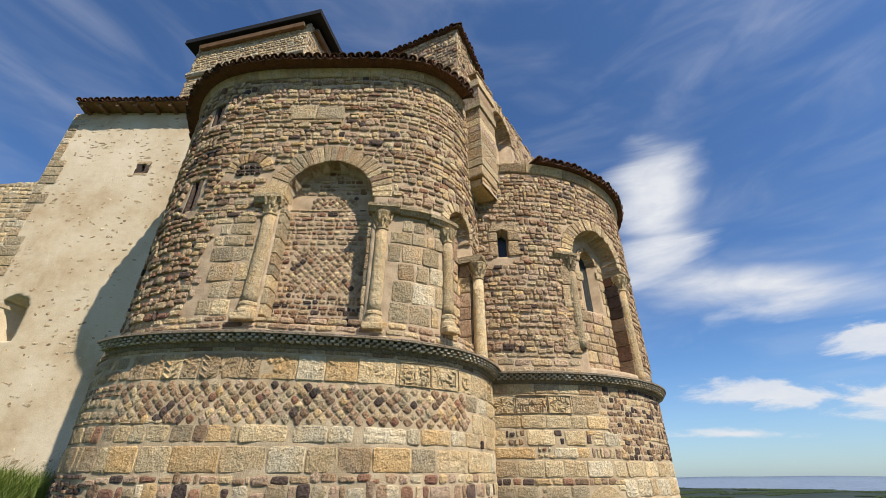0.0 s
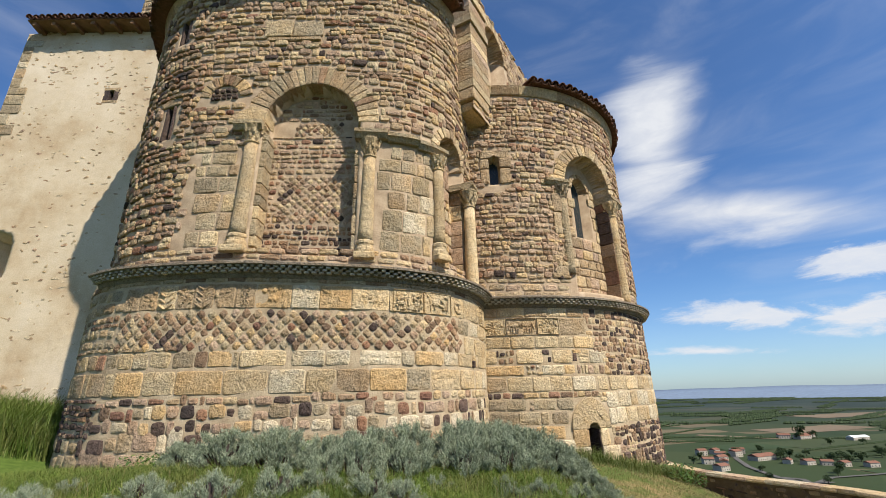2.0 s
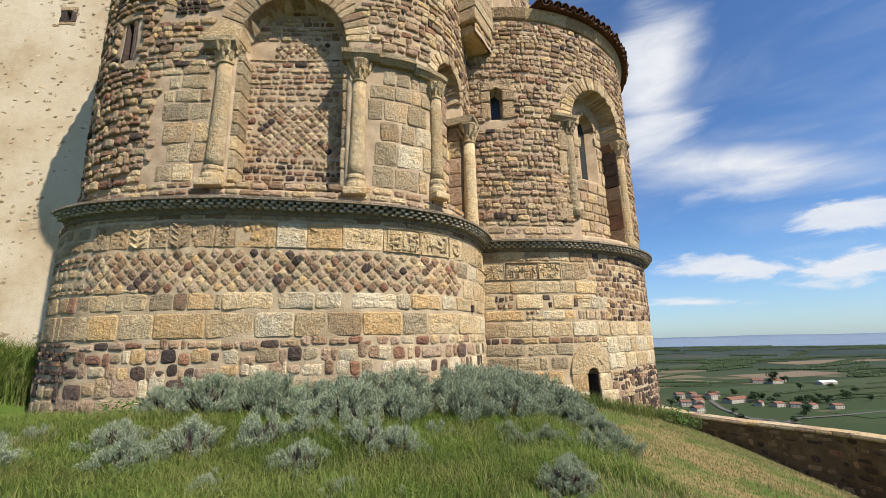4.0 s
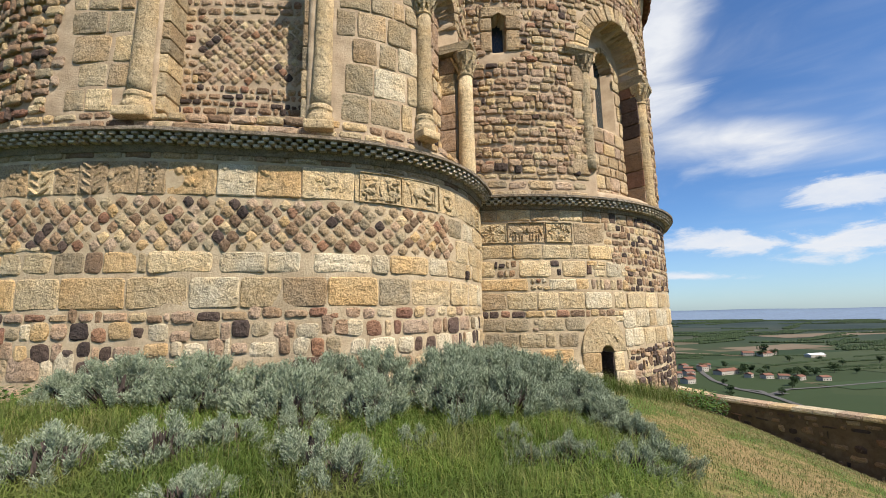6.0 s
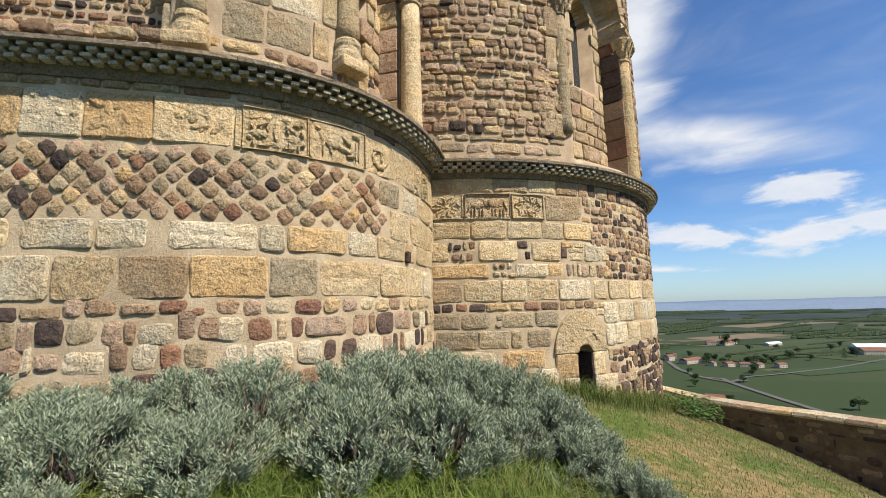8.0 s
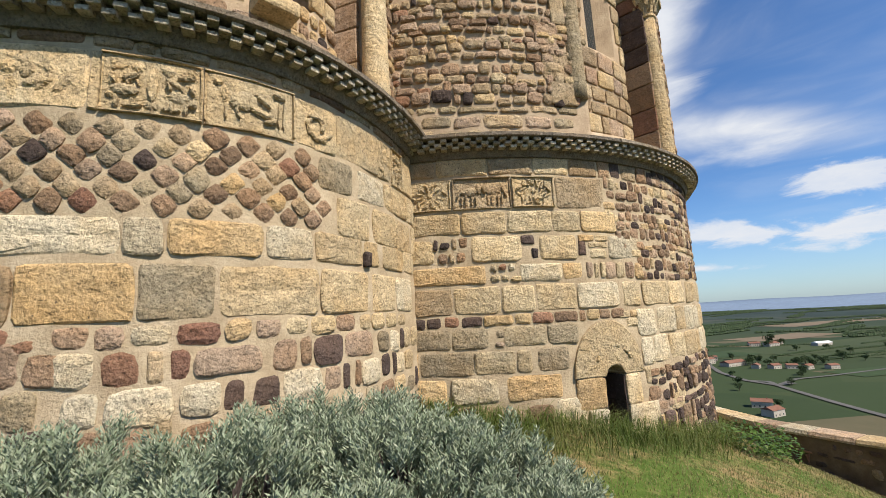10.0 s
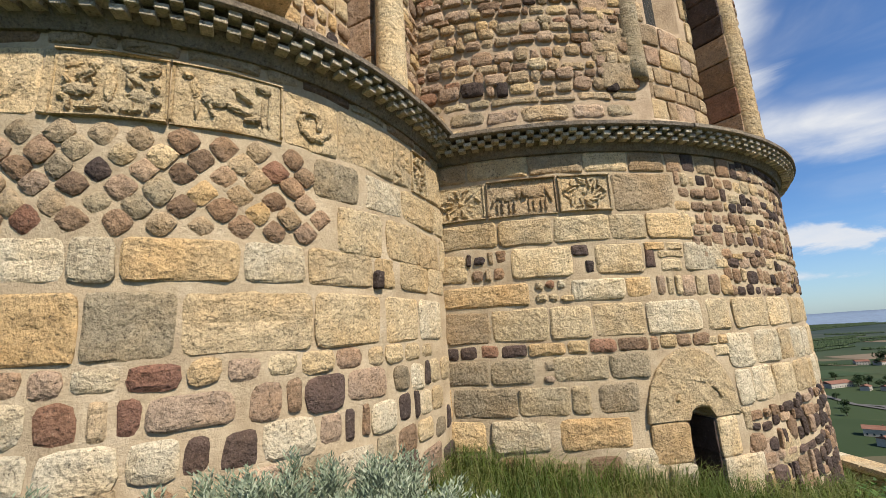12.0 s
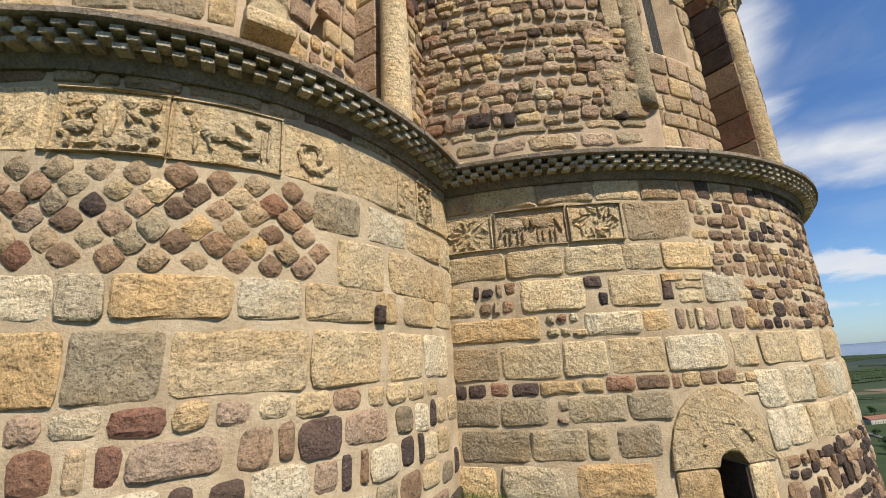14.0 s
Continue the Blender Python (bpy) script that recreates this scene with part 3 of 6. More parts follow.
def far_hills():
    # the blue is aerial haze painted as base colour
    m = ground_like("hazed_hills", [(0.3, (0.15, 0.205, 0.29)), (0.7, (0.17, 0.23, 0.315))], 0.004, fine=0.03, bump=0.0)
    verts, faces = [], []
    n = 260
    for i in range(n + 1):
        a = radians(-60 + 150 * i / n)
        h = -28 + 40 * max(0.0, a - 0.45) + 4 * math.sin(a * 13) + 2 * math.sin(a * 37 + 2)
        for r, z in ((3700, -95), (4300, -40 + h * 0.3), (4680, h), (4690, -95)):
            verts.append((r * math.sin(a), r * math.cos(a), z))
    for i in range(n):
        for k in range(3):
            faces.append((i * 4 + k, (i + 1) * 4 + k, (i + 1) * 4 + k + 1, i * 4 + k + 1))
    tagged(new("backdrop_hills", mesh_of("backdrop_hills", verts, faces, m, smooth=True)), "wooded hills along the horizon, blue haze in their colour", "hills", kind="structure")


far_hills()

# ---------------------------------------------------------------- openings and recesses
NICHE = dict(s=0.53, hw=1.26, z0=4.58, spring=8.42, deep=0.48)      # walled-up arch of the large apse
SIDE = dict(s=5.0, hw=0.72, z0=4.7, spring=7.90, deep=0.40)       # arch by the small apse
ARCH = dict(s=2.72, hw=1.25, z0=4.4, spring=8.18, deep=0.55)       # window arch of the small apse
CRYPT = dict(s=1.33, hw=0.19, z0=-0.75, spring=0.40, deep=0.55)


def inside(o, s, z, grow=0.0):
    r = o["hw"] + grow
    return ((np.abs(s - o["s"]) < r) & (z > o["z0"] - grow) & (z <= o["spring"])) | ((np.hypot(s - o["s"], z - o["spring"]) < r) & (z > o["spring"]))


def slot(s0, s1, z0, z1):
    hw = (s1 - s0) / 2
    return dict(s=s0 + hw, hw=hw, z0=z0, spring=z1 - hw, deep=0.45)


SLITS_BIG = [slot(-3.88, -3.50, 8.2, 9.35), slot(-4.0, -3.64, 11.6, 12.5), slot(4.82, 5.16, 5.5, 7.1), slot(-5.5, -5.12, 4.9, 6.5)]
SLITS_SMALL = [slot(-1.20, -0.84, 7.98, 9.0)]
INNER = dict(s=2.78, hw=0.46, z0=6.5, spring=8.38, deep=0.4)


def rough(S, Z):
    return 0.012 * np.sin(S * 5.1 + Z * 3.3) * np.sin(Z * 6.7 - S * 1.9)


def off_upper_big(S, Z):
    o = -0.25 + rough(S, Z)
    for k in (NICHE, SIDE):
        o = np.where(inside(k, S, Z), -0.25 - k["deep"] + rough(S, Z), o)
    for k in SLITS_BIG:
        o = np.where(inside(k, S, Z), o - (1.3 if k["s"] < 4 else 0.5), o)
    return o


def off_upper_small(S, Z):
    o = -0.05 + rough(S, Z)
    o = np.where(inside(ARCH, S, Z), -0.05 - ARCH["deep"], o)
    o = np.where(inside(INNER, S, Z), -0.05 - ARCH["deep"] - 0.4, o)
    for k in SLITS_SMALL:
        o = np.where(inside(k, S, Z), o - 0.5, o)
    return o


def off_lower_small(S, Z):
    return np.where(inside(CRYPT, S, Z), -1.6, rough(S, Z))


def off_lower_big(S, Z):
    # the foot of the wall spreads where it turns back
    return rough(S, Z) + 0.04 * sstep(-4.8, -7.0, S) * sstep(2.4, -0.3, Z)


def build_wall(name, line, s0, s1, z0, z1, off, drop, label, step=0.07, mat=None):
    v, f = wall_sheet(line, s0, s1, z0, z1, step, off, drop)
    return tagged(new(name, mesh_of(name, v, f, mat or MORTAR, smooth=True)), label, "wall", kind="structure")


wall_bl = build_wall("wall_large_apse_lower", BIG, -9.2, 8.0, -0.9, 4.12, off_lower_big, lean, "curved lower wall of coursed sandstone, lozenge stones and rubble")
wall_bu = build_wall("wall_large_apse_upper", BIG, -9.6, 8.6, 4.05, 13.6, off_upper_big, lean, "curved upper rubble wall with a walled-up arch", mat=OLD_MORTAR)
wall_sl = build_wall("wall_small_apse_lower", SMALL, -3.4, 9.6, -2.2, 4.0, off_lower_small, level, "curved lower wall of yellow sandstone and dark rubble")
wall_su = build_wall("wall_small_apse_upper", SMALL, -3.4, 9.6, 3.95, 11.8, off_upper_small, level, "curved upper wall of small brown rubble with an arched window", mat=OLD_MORTAR)


def sweep(line, s0, s1, profile, drop, step=0.12):
    """A moulding drawn along a wall."""
    n, k = int((s1 - s0) / step) + 1, len(profile)
    verts, faces = [], []
    for s in np.linspace(s0, s1, n):
        for o, z in profile:
            x, y = line.at(s, o)
            verts.append((float(x), float(y), float(drop(s, z))))
    for i in range(n - 1):
        for j in range(k):
            faces.append((i * k + j, (i + 1) * k + j, (i + 1) * k + (j + 1) % k, i * k + (j + 1) % k))
    faces += [tuple(range(k)), tuple(range((n - 1) * k, n * k))[::-1]]
    return verts, faces

# ---------------------------------------------------------------- billet strings between the storeys
def box_mesh(name, lo, hi, material, bevel=0.0):
    bm = bmesh.new()
    box_bm(bm, lo, hi, bevel=bevel)
    me = bpy.data.meshes.new(name)
    bm.to_mesh(me)
    bm.free()
    me.materials.append(material)
    return me


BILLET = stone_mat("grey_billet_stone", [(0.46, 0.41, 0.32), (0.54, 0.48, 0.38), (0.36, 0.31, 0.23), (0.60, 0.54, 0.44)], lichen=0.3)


def billet_string(wall, line, s0, s1, z, drop):
    """A slab carried on three staggered rows of small blocks."""
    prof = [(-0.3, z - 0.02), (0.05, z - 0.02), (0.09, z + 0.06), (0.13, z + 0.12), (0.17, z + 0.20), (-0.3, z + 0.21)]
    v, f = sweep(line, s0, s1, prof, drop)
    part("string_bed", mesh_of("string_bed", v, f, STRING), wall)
    rr, s = random.Random(3), s0
    while s < s1:
        w = rr.uniform(0.9, 1.7)
        e = min(s + w, s1)
        k = rr.uniform(-0.008, 0.008)
        v, f = sweep(line, s + 0.004, e - 0.004, [(-0.3, z + 0.212), (0.30 + k, z + 0.212), (0.325 + k, z + 0.225), (0.325 + k, z + 0.275), (0.27 + k, z + 0.30), (-0.3, z + 0.345)], drop)
        part("string_slab", mesh_of("string_slab", v, f, STRING), wall)
        s += w
    me = box_mesh("billet", (-0.052, -0.05, -0.024), (0.052, 0.06, 0.024), BILLET, 0.007)
    for row, (o, dz) in enumerate(((0.235, 0.188), (0.20, 0.140), (0.165, 0.092))):
        s = s0 + 0.06
        while s < s1 - 0.05:
            q = s + (0.085 if row % 2 else 0)
            x, y = line.at(q, o)
            ob = part("billet", me, wall)
            ob.matrix_basis = pose(x, y, float(drop(q, z + dz)), rr.uniform(-4, 4), 0, line.turn(q)) @ Matrix.Diagonal((rr.uniform(0.86, 1.0), 1, rr.uniform(0.85, 1.04), 1))
            s += 0.17


billet_string(wall_bl, BIG, -4.62, 7.0, 3.92, lean)
billet_string(wall_sl, SMALL, -2.0, 8.6, 3.84, level)

# ---------------------------------------------------------------- masonry of the large apse
MIX_RUBBLE = [(iBROWN, 3.4), (iDRAB, 5.5), (iPINK, 5), (iSAND, 4), (iGREY, 0.8), (iRED, 1.0), (iDARK, 0.5), (iOCHRE, 1.8)]
MIX_BASE = [(iBROWN, 2), (iPINK, 2.5), (iPALE, 3), (iGREY, 2), (iSAND, 2), (iDARK, 1.8), (iRED, 1.0), (iOCHRE, 0.7)]
MIX_ASHLAR = [(iSAND, 7), (iPALE, 1.5), (iOCHRE, 0.8), (iDRAB, 1.2)]
MIX_LOZ = [(iBROWN, 5), (iDRAB, 3), (iPINK, 2), (iDARK, 1), (iGREY, 2), (iSAND, 0.8), (iRED, 0.8), (iOCHRE, 0.7)]
MIX_PIER = [(iGREY, 4), (iDRAB, 3), (iSAND, 1.5)]
MIX_BASALT = [(iDARK, 6), (iBROWN, 2), (iPINK, 0.6)]


def spread_foot(s, z):
    return float(off_lower_big(np.float64(s), np.float64(z)))


low = Pile(BIG, lean, 0.0, 11)
S0, S1 = -8.6, 6.9
low.courses(S0, -3.6, -0.5, 0.75, (0.22, 0.36), (0.25, 0.5), [(iGREY, 3), (iDARK, 1), (iPINK, 1)], anywhere, proud=0.03, wild=0.12)
low.courses(S0, -3.6, 0.75, 1.52, (0.10, 0.17), (0.12, 0.34), MIX_BASALT, anywhere, proud=0.03, wild=0.12)
low.courses(-3.6, 2.7, -0.5, 0.46, (0.3, 0.4), (0.3, 0.8), MIX_BASE, anywhere, wild=0.08, rnd=0.24)
low.courses(-3.6, 2.7, 0.46, 0.80, (0.32, 0.34), (0.24, 0.6), [(iPALE, 5), (iDRAB, 2), (iDARK, 0.6), (iPINK, 2), (iGREY, 1.5)], anywhere, wild=0.05, rnd=0.2, gap=0.010)
low.courses(-3.6, 2.6, 0.81, 1.07, (0.12, 0.26), (0.16, 0.46), [(iPALE, 2.5), (iPINK, 3), (iBROWN, 2), (iDARK, 0.9), (iRED, 0.6), (iOCHRE, 1), (iGREY, 1.5)], anywhere, wild=0.07, rnd=0.26, gap=0.012)
low.courses(-3.6, 2.6, 1.08, 1.34, (0.2, 0.26), (0.16, 0.44), [(iPALE, 2.5), (iPINK, 3), (iBROWN, 2), (iDARK, 0.9), (iRED, 1), (iOCHRE, 1.5), (iGREY, 1.5)], anywhere, wild=0.07, rnd=0.26, gap=0.012)
low.courses(-3.6, 2.6, 1.36, 1.53, (0.15, 0.17), (0.16, 0.42), [(iPINK, 3), (iSAND, 3), (iBROWN, 2), (iRED, 0.8), (iDARK, 0.6), (iDRAB, 2)], anywhere, wild=0.07, rnd=0.3, gap=0.014)
low.courses(2.7, S1, -0.5, 0.50, (0.20, 0.3), (0.25, 0.6), MIX_BASE, anywhere, wild=0.16, rnd=0.3, gap=0.012)
low.courses(2.7, S1, 0.51, 0.78, (0.24, 0.27), (0.2, 0.5), MIX_BASE, anywhere, wild=0.1, rnd=0.26, gap=0.012)
low.row(0.80, 1.06, 2.70, "P.26 P.49 P.31 D.19 -.02 D.26 P.44 K.23 D.13 -.06 B.12 P.39 D.21 -.05 D.12 P.3 S.3", rnd=0.22, gap=0.012)
low.row(1.08, 1.34, 2.60, "P.32 R.30 A.15 R.17 K.54 -.06 K.26 B.15 D.38 K.51 -.1 G.28 P.32 D.12 S.3 S.3", rnd=0.26, gap=0.012)
low.row(1.37, 1.535, 2.60, "K.27 K.24 P.30 R.34 O.24 K.25 S.27 S.32 K.30 -.05 S.23 S.33 S.31 S.3", rnd=0.3, gap=0.016)
low.courses(S0, -3.2, 1.55, 2.04, (0.46, 0.5), (0.3, 0.6), MIX_PIER, anywhere, rnd=0.1, gap=0.008, wob=0.008, swell=0.006)
low.row(1.555, 2.02, -3.2, "O.70 S.74 O1.01 S.96 P.79 S.64 A.70 O.80 G.55 S.94 S.74 -.05 S.63 P.6", rnd=0.12, swell=0.006, gap=0.008)
low.row(2.08, 2.40, -5.2, "A.45 S.44 A.4 R.3 G.37 S.4 G.4 S.5 -.04 G.48 B.28 O.54 G.14 S1.01 -.10 P.74 P.54 -.17 P.92 P.30 O.75 P.49 S.74 S.33 -.06 S.63 S.5", rnd=0.16, swell=0.006, gap=0.012)
low.row(2.09, 2.25, 5.28, "D.13", rnd=0.2, proud=0.045)
low.courses(S0, -1.9, 2.42, 2.52, (0.09, 0.1), (0.2, 0.5), MIX_LOZ, anywhere)
low.lozenges(-3.35, 4.85, 2.50, 3.20, 0.255, MIX_LOZ, lambda s, z, w, h: s < 4.76 - (z - 2.5) * 0.32, proud=0.022)
low.courses(S0, -3.5, 2.52, 2.95, (0.15, 0.24), (0.2, 0.4), MIX_PIER, anywhere)
low.courses(S0, -3.4, 2.95, 3.23, (0.11, 0.14), (0.14, 0.3), MIX_LOZ, anywhere)
low.row(2.37, 2.82, 4.84, "S.59 -.06 S.62 S.61 S.4", rnd=0.12, gap=0.010)
low.row(2.85, 3.22, 4.62, "G.50 -.05 P.61 S.81 S.4", rnd=0.14, gap=0.010)
low.courses(S0, -3.45, 3.24, 3.80, (0.26, 0.3), (0.3, 0.5), MIX_PIER, anywhere)
s = -3.4
for w, mat, motif in ((0.42, iDRAB, "rings"), (0.45, iDRAB, "worn"), (0.46, iSAND, "plait"), (0.40, iDRAB, "worn"), (0.47, iDRAB, "plait"), (0.48, iDRAB, "worn"), (0.46, iDRAB, "rings"), (0.80, iOCHRE, "worn"), (0.63, iPALE, "worn"),
                      (0.72, iOCHRE, "worn"), (0.84, iSAND, "worn"), (0.08, iSAND, ""), (0.74, iSAND, "figures"), (0.79, iSAND, "bird"), (0.53, iSAND, "foliage"), (0.79, iSAND, ""), (0.35, iSAND, "worn"), (0.35, iSAND, "knot"), (0.5, iSAND, "")):
    low.carved(s, s + w, 3.25, 3.78, mat, motif)
    s += w
low.courses(S0, S1, 3.80, 3.97, (0.15, 0.18), (0.25, 0.6), [(iDRAB, 5), (iGREY, 2), (iBROWN, 2)], anywhere, rnd=0.12)

up = Pile(BIG, lean, -0.25, 12)
HOLE = [NICHE, SIDE] + SLITS_BIG


def clear_big(s, z, w, h):
    if any(inside(o, np.float64(s), np.float64(z), 0.08 if o["hw"] > 0.5 else 0.06 + w * 0.9) for o in HOLE):
        return False
    for o in (NICHE, SIDE):
        if z > o["spring"] and math.hypot(s - o["s"], z - o["spring"]) < o["hw"] + (0.60 if o is NICHE else 0.34):
            return False
        if z < o["spring"] and z > o["z0"] and abs(s - o["s"]) < o["hw"] + 0.30:
            return False
    if 4.72 < z < 7.75 and (-2.55 < s < -0.9 or 2.0 < s < 4.2):
        return False
    if math.hypot(s + 1.95, z - 9.25) < 0.85 and z > 9.15:
        return False
    if 11.18 < z < 11.98 and -1.1 < s < 0.7:
        return False
    if 7.66 < z < 8.1 and 1.72 < s < 4.4:
        return False
    return True


up.courses(-9.4, 7.6, 4.24, 4.74, (0.15, 0.18), (0.2, 0.55), [(iOCHRE, 1), (iSAND, 3), (iBROWN, 2), (iPINK, 2)], anywhere)
MIX_TURN = [(iBROWN, 5), (iDARK, 1.2), (iDRAB, 4), (iPINK, 3), (iRED, 0.8), (iSAND, 1.5)]
up.courses(-9.4, -2.9, 4.74, 13.25, (0.14, 0.24), (0.15, 0.44), MIX_TURN, clear_big, wild=0.12, gap=0.018, wob=0.04, proud=0.065)
up.courses(-2.9, 8.2, 4.74, 8.0, (0.15, 0.24), (0.16, 0.44), MIX_RUBBLE, clear_big, wild=0.09, gap=0.016, wob=0.04, proud=0.042)
up.courses(-2.9, 8.2, 8.0, 13.25, (0.14, 0.23), (0.15, 0.44), MIX_RUBBLE, clear_big, gap=0.016, wild=0.09, wob=0.05, proud=0.042)
up.courses(-2.5, -1.18, 4.74, 7.9, (0.36, 0.6), (0.45, 0.75), MIX_PIER, anywhere, rnd=0.1)
up.courses(2.46, 4.08, 4.74, 7.72, (0.3, 0.62), (0.42, 0.72), [(iGREY, 4), (iPALE, 2), (iDRAB, 2), (iSAND, 1)], anywhere, rnd=0.08, gap=0.014)
up.ring(NICHE["s"], NICHE["spring"], 1.26, 1.84, 0, 180, 25, [(iSAND, 1.5), (iDRAB, 4), (iGREY, 3), (iBROWN, 1)], front=0.03, back=-0.46)
up.ring(SIDE["s"], SIDE["spring"], 0.72, 1.04, 0, 180, 13, [(iSAND, 3), (iDRAB, 3)], front=0.04, back=-0.4)
# the filling of the walled-up arch
fill = dict(off=-0.475, proud=0.015)


def in_niche(s, z, w, h):
    return bool(inside(NICHE, np.float64(s), np.float64(z), -0.04))


MIX_FILL = [(iBROWN, 2), (iPINK, 6), (iDRAB, 5), (iSAND, 2), (iDARK, 0.8), (iRED, 0.8)]
up.courses(-0.8, 2.1, 4.66, 5.55, (0.10, 0.17), (0.12, 0.30), [(iBROWN, 4), (iDARK, 2), (iRED, 1), (iDRAB, 2)], in_niche, **fill)
up.lozenges(-0.25, 1.75, 5.66, 7.0, 0.215, MIX_FILL, in_niche, **fill)
up.courses(-0.8, -0.3, 5.55, 7.05, (0.14, 0.2), (0.14, 0.3), MIX_FILL, in_niche, **fill)
up.courses(1.78, 2.1, 5.55, 7.05, (0.12, 0.18), (0.14, 0.3), MIX_FILL, in_niche, **fill)
up.courses(-0.8, 2.1, 7.05, 8.3, (0.13, 0.2), (0.16, 0.36), MIX_FILL, in_niche, **fill)
up.lozenges(0.0, 1.3, 8.38, 8.72, 0.19, MIX_FILL, in_niche, **fill)
up.courses(-0.8, 2.1, 8.8, 9.7, (0.11, 0.16), (0.14, 0.34), MIX_FILL, in_niche, **fill)
# slit jambs take the dark stone, shade of the slit put into colour
for o, w in ((SLITS_BIG[0], 0.15), (SLITS_BIG[1], 0.15)):
    for k in (-1, 1):
        up.rect(o["s"] + k * 0.16 - 0.05, o["s"] + k * 0.16 + 0.05, o["z0"] - 0.02, o["spring"] + 0.12, iDARK, rnd=0.06, proud=0.012, back=-0.9, swell=0.002)
    up.rect(o["s"] - 0.34, o["s"] + 0.34, o["spring"] + 0.13, o["spring"] + 0.36, iDRAB, rnd=0.1, proud=0.03, back=-0.6)
# small blocked window with a hood of thin stones
up.ring(-1.95, 9.25, 0.45, 0.80, 10, 170, 11, [(iBROWN, 2), (iOCHRE, 2), (iDRAB, 2)], front=0.05, back=-0.05)
up.courses(-2.3, -1.6, 9.2, 9.62, (0.10, 0.13), (0.12, 0.2), [(iDARK, 1)], anywhere, proud=0.05)
up.rect(-1.05, -0.25, 11.35, 11.95, iSAND, rnd=0.06, proud=0.055)
up.rect(-0.22, 0.65, 11.35, 11.9, iGREY, rnd=0.06, proud=0.055)
up.rect(-0.95, 0.6, 11.2, 11.32, iDRAB, rnd=0.06, proud=0.055)

slow = Pile(SMALL, level, 0.0, 13)


def clear_crypt(s, z, w, h):
    if abs(s - CRYPT["s"]) < 0.66 + w * 0.3 and z < 0.5:
        return False
    return not (math.hypot(s - CRYPT["s"] + 0.04, z - 0.45) < 0.72 + w * 0.6 and z > 0.4)


A0, A1 = -2.3, 9.2
yel = [(iSAND, 6), (iDRAB, 2), (iOCHRE, 0.8)]
slow.courses(A0, 3.0, -1.2, 0.20, (0.25, 0.4), (0.3, 0.6), MIX_BASE, clear_crypt)
slow.row(0.22, 0.57, -1.72, "O.48 -.06 P.68 -.10 O.84", rnd=0.14, gap=0.010)
slow.row(0.60, 0.94, -1.71, "O.08 G.79 G.61 G.25 -.06 G.50", rnd=0.15, gap=0.012)
slow.row(0.97, 1.27, -1.70, "G.56 G.56 -.17 G.67 G.51", rnd=0.15, gap=0.012)
slow.courses(-0.57, -0.40, 0.98, 1.27, (0.12, 0.15), (0.15, 0.16), [(iPINK, 1), (iGREY, 1)], anywhere)
slow.row(1.29, 1.43, -1.69, "D.19 D.25 R.25 D.33 O.46 O.26 R.34 B.41 B.13 O.24 B.22 B.28", rnd=0.22, gap=0.014)
slow.row(1.46, 1.86, -1.68, "A.60 S.70 S.52 S.66 P.80 -.06 S.41 -.05 S.78 S.67 -.05 S.50 S.6 P.5 S.6 S.5 S.6", rnd=0.12, swell=0.006, gap=0.010)
slow.row(1.90, 2.17, -1.69, "O1.11 -.50 P.68 O.35 -.42 K.22 S.20 K.2 O.22", rnd=0.16, gap=0.010)
slow.courses(-0.57, -0.09, 1.92, 2.17, (0.11, 0.13), (0.12, 0.26), [(iSAND, 2), (iPALE, 2), (iRED, 1)], anywhere)
slow.courses(0.97, 1.36, 1.92, 2.2, (0.24, 0.27), (0.10, 0.14), [(iSAND, 2), (iDRAB, 1), (iPINK, 1)], anywhere, rnd=0.3)
slow.row(2.22, 2.60, -1.69, "S.37 -.54 S.77 -.27 S.63 -.59 P.72", rnd=0.12, gap=0.010)
slow.courses(-1.31, -0.79, 2.23, 2.61, (0.18, 0.19), (0.16, 0.18), [(iDARK, 2), (iBROWN, 2), (iDRAB, 1)], anywhere, rnd=0.24)
slow.courses(-0.01, 0.25, 2.23, 2.60, (0.18, 0.19), (0.24, 0.26), [(iDARK, 1)], anywhere, rnd=0.2)
slow.row(2.28, 2.56, 0.90, "D.17", rnd=0.2)
slow.row(2.24, 2.38, 1.10, "S.34", rnd=0.2)
slow.row(2.40, 2.47, 1.08, "S.40", rnd=0.2)
slow.row(2.50, 2.58, 0.92, "O.30 S.26", rnd=0.2)
slow.row(2.64, 2.98, -1.66, "S.75 S.69 S.72 S.50 O.70", rnd=0.12, gap=0.010)
slow.carved(-1.67, -1.03, 3.02, 3.50, iSAND, "rosette")
slow.carved(-1.01, -0.12, 3.02, 3.52, iDRAB, "beasts")
slow.carved(-0.10, 0.58, 3.03, 3.52, iSAND, "knot")
slow.rect(0.61, 1.50, 3.02, 3.52, iDRAB, rnd=0.07)
slow.courses(1.52, A1, 1.88, 3.54, (0.13, 0.2), (0.13, 0.30), MIX_BASALT + [(iBROWN, 7), (iPINK, 3), (iSAND, 3), (iOCHRE, 1)], lambda s, z, w, h: s > 1.54 + max(0, 2.9 - z) * 0.62, wild=0.09, gap=0.010)
slow.row(3.55, 3.83, -2.0, "A.75 S.80 A.72 S.60 A.55 -.02 B.25 D.25 A.4 B.3 D.2 B.3 A.4", rnd=0.09)
slow.courses(2.8, A1, 3.55, 3.83, (0.13, 0.15), (0.2, 0.4), MIX_BASALT, anywhere)
slow.courses(1.96, A1, 0.54, 1.43, (0.43, 0.45), (0.35, 0.75), [(iSAND, 5), (iPALE, 3)], clear_crypt, rnd=0.12, gap=0.010)
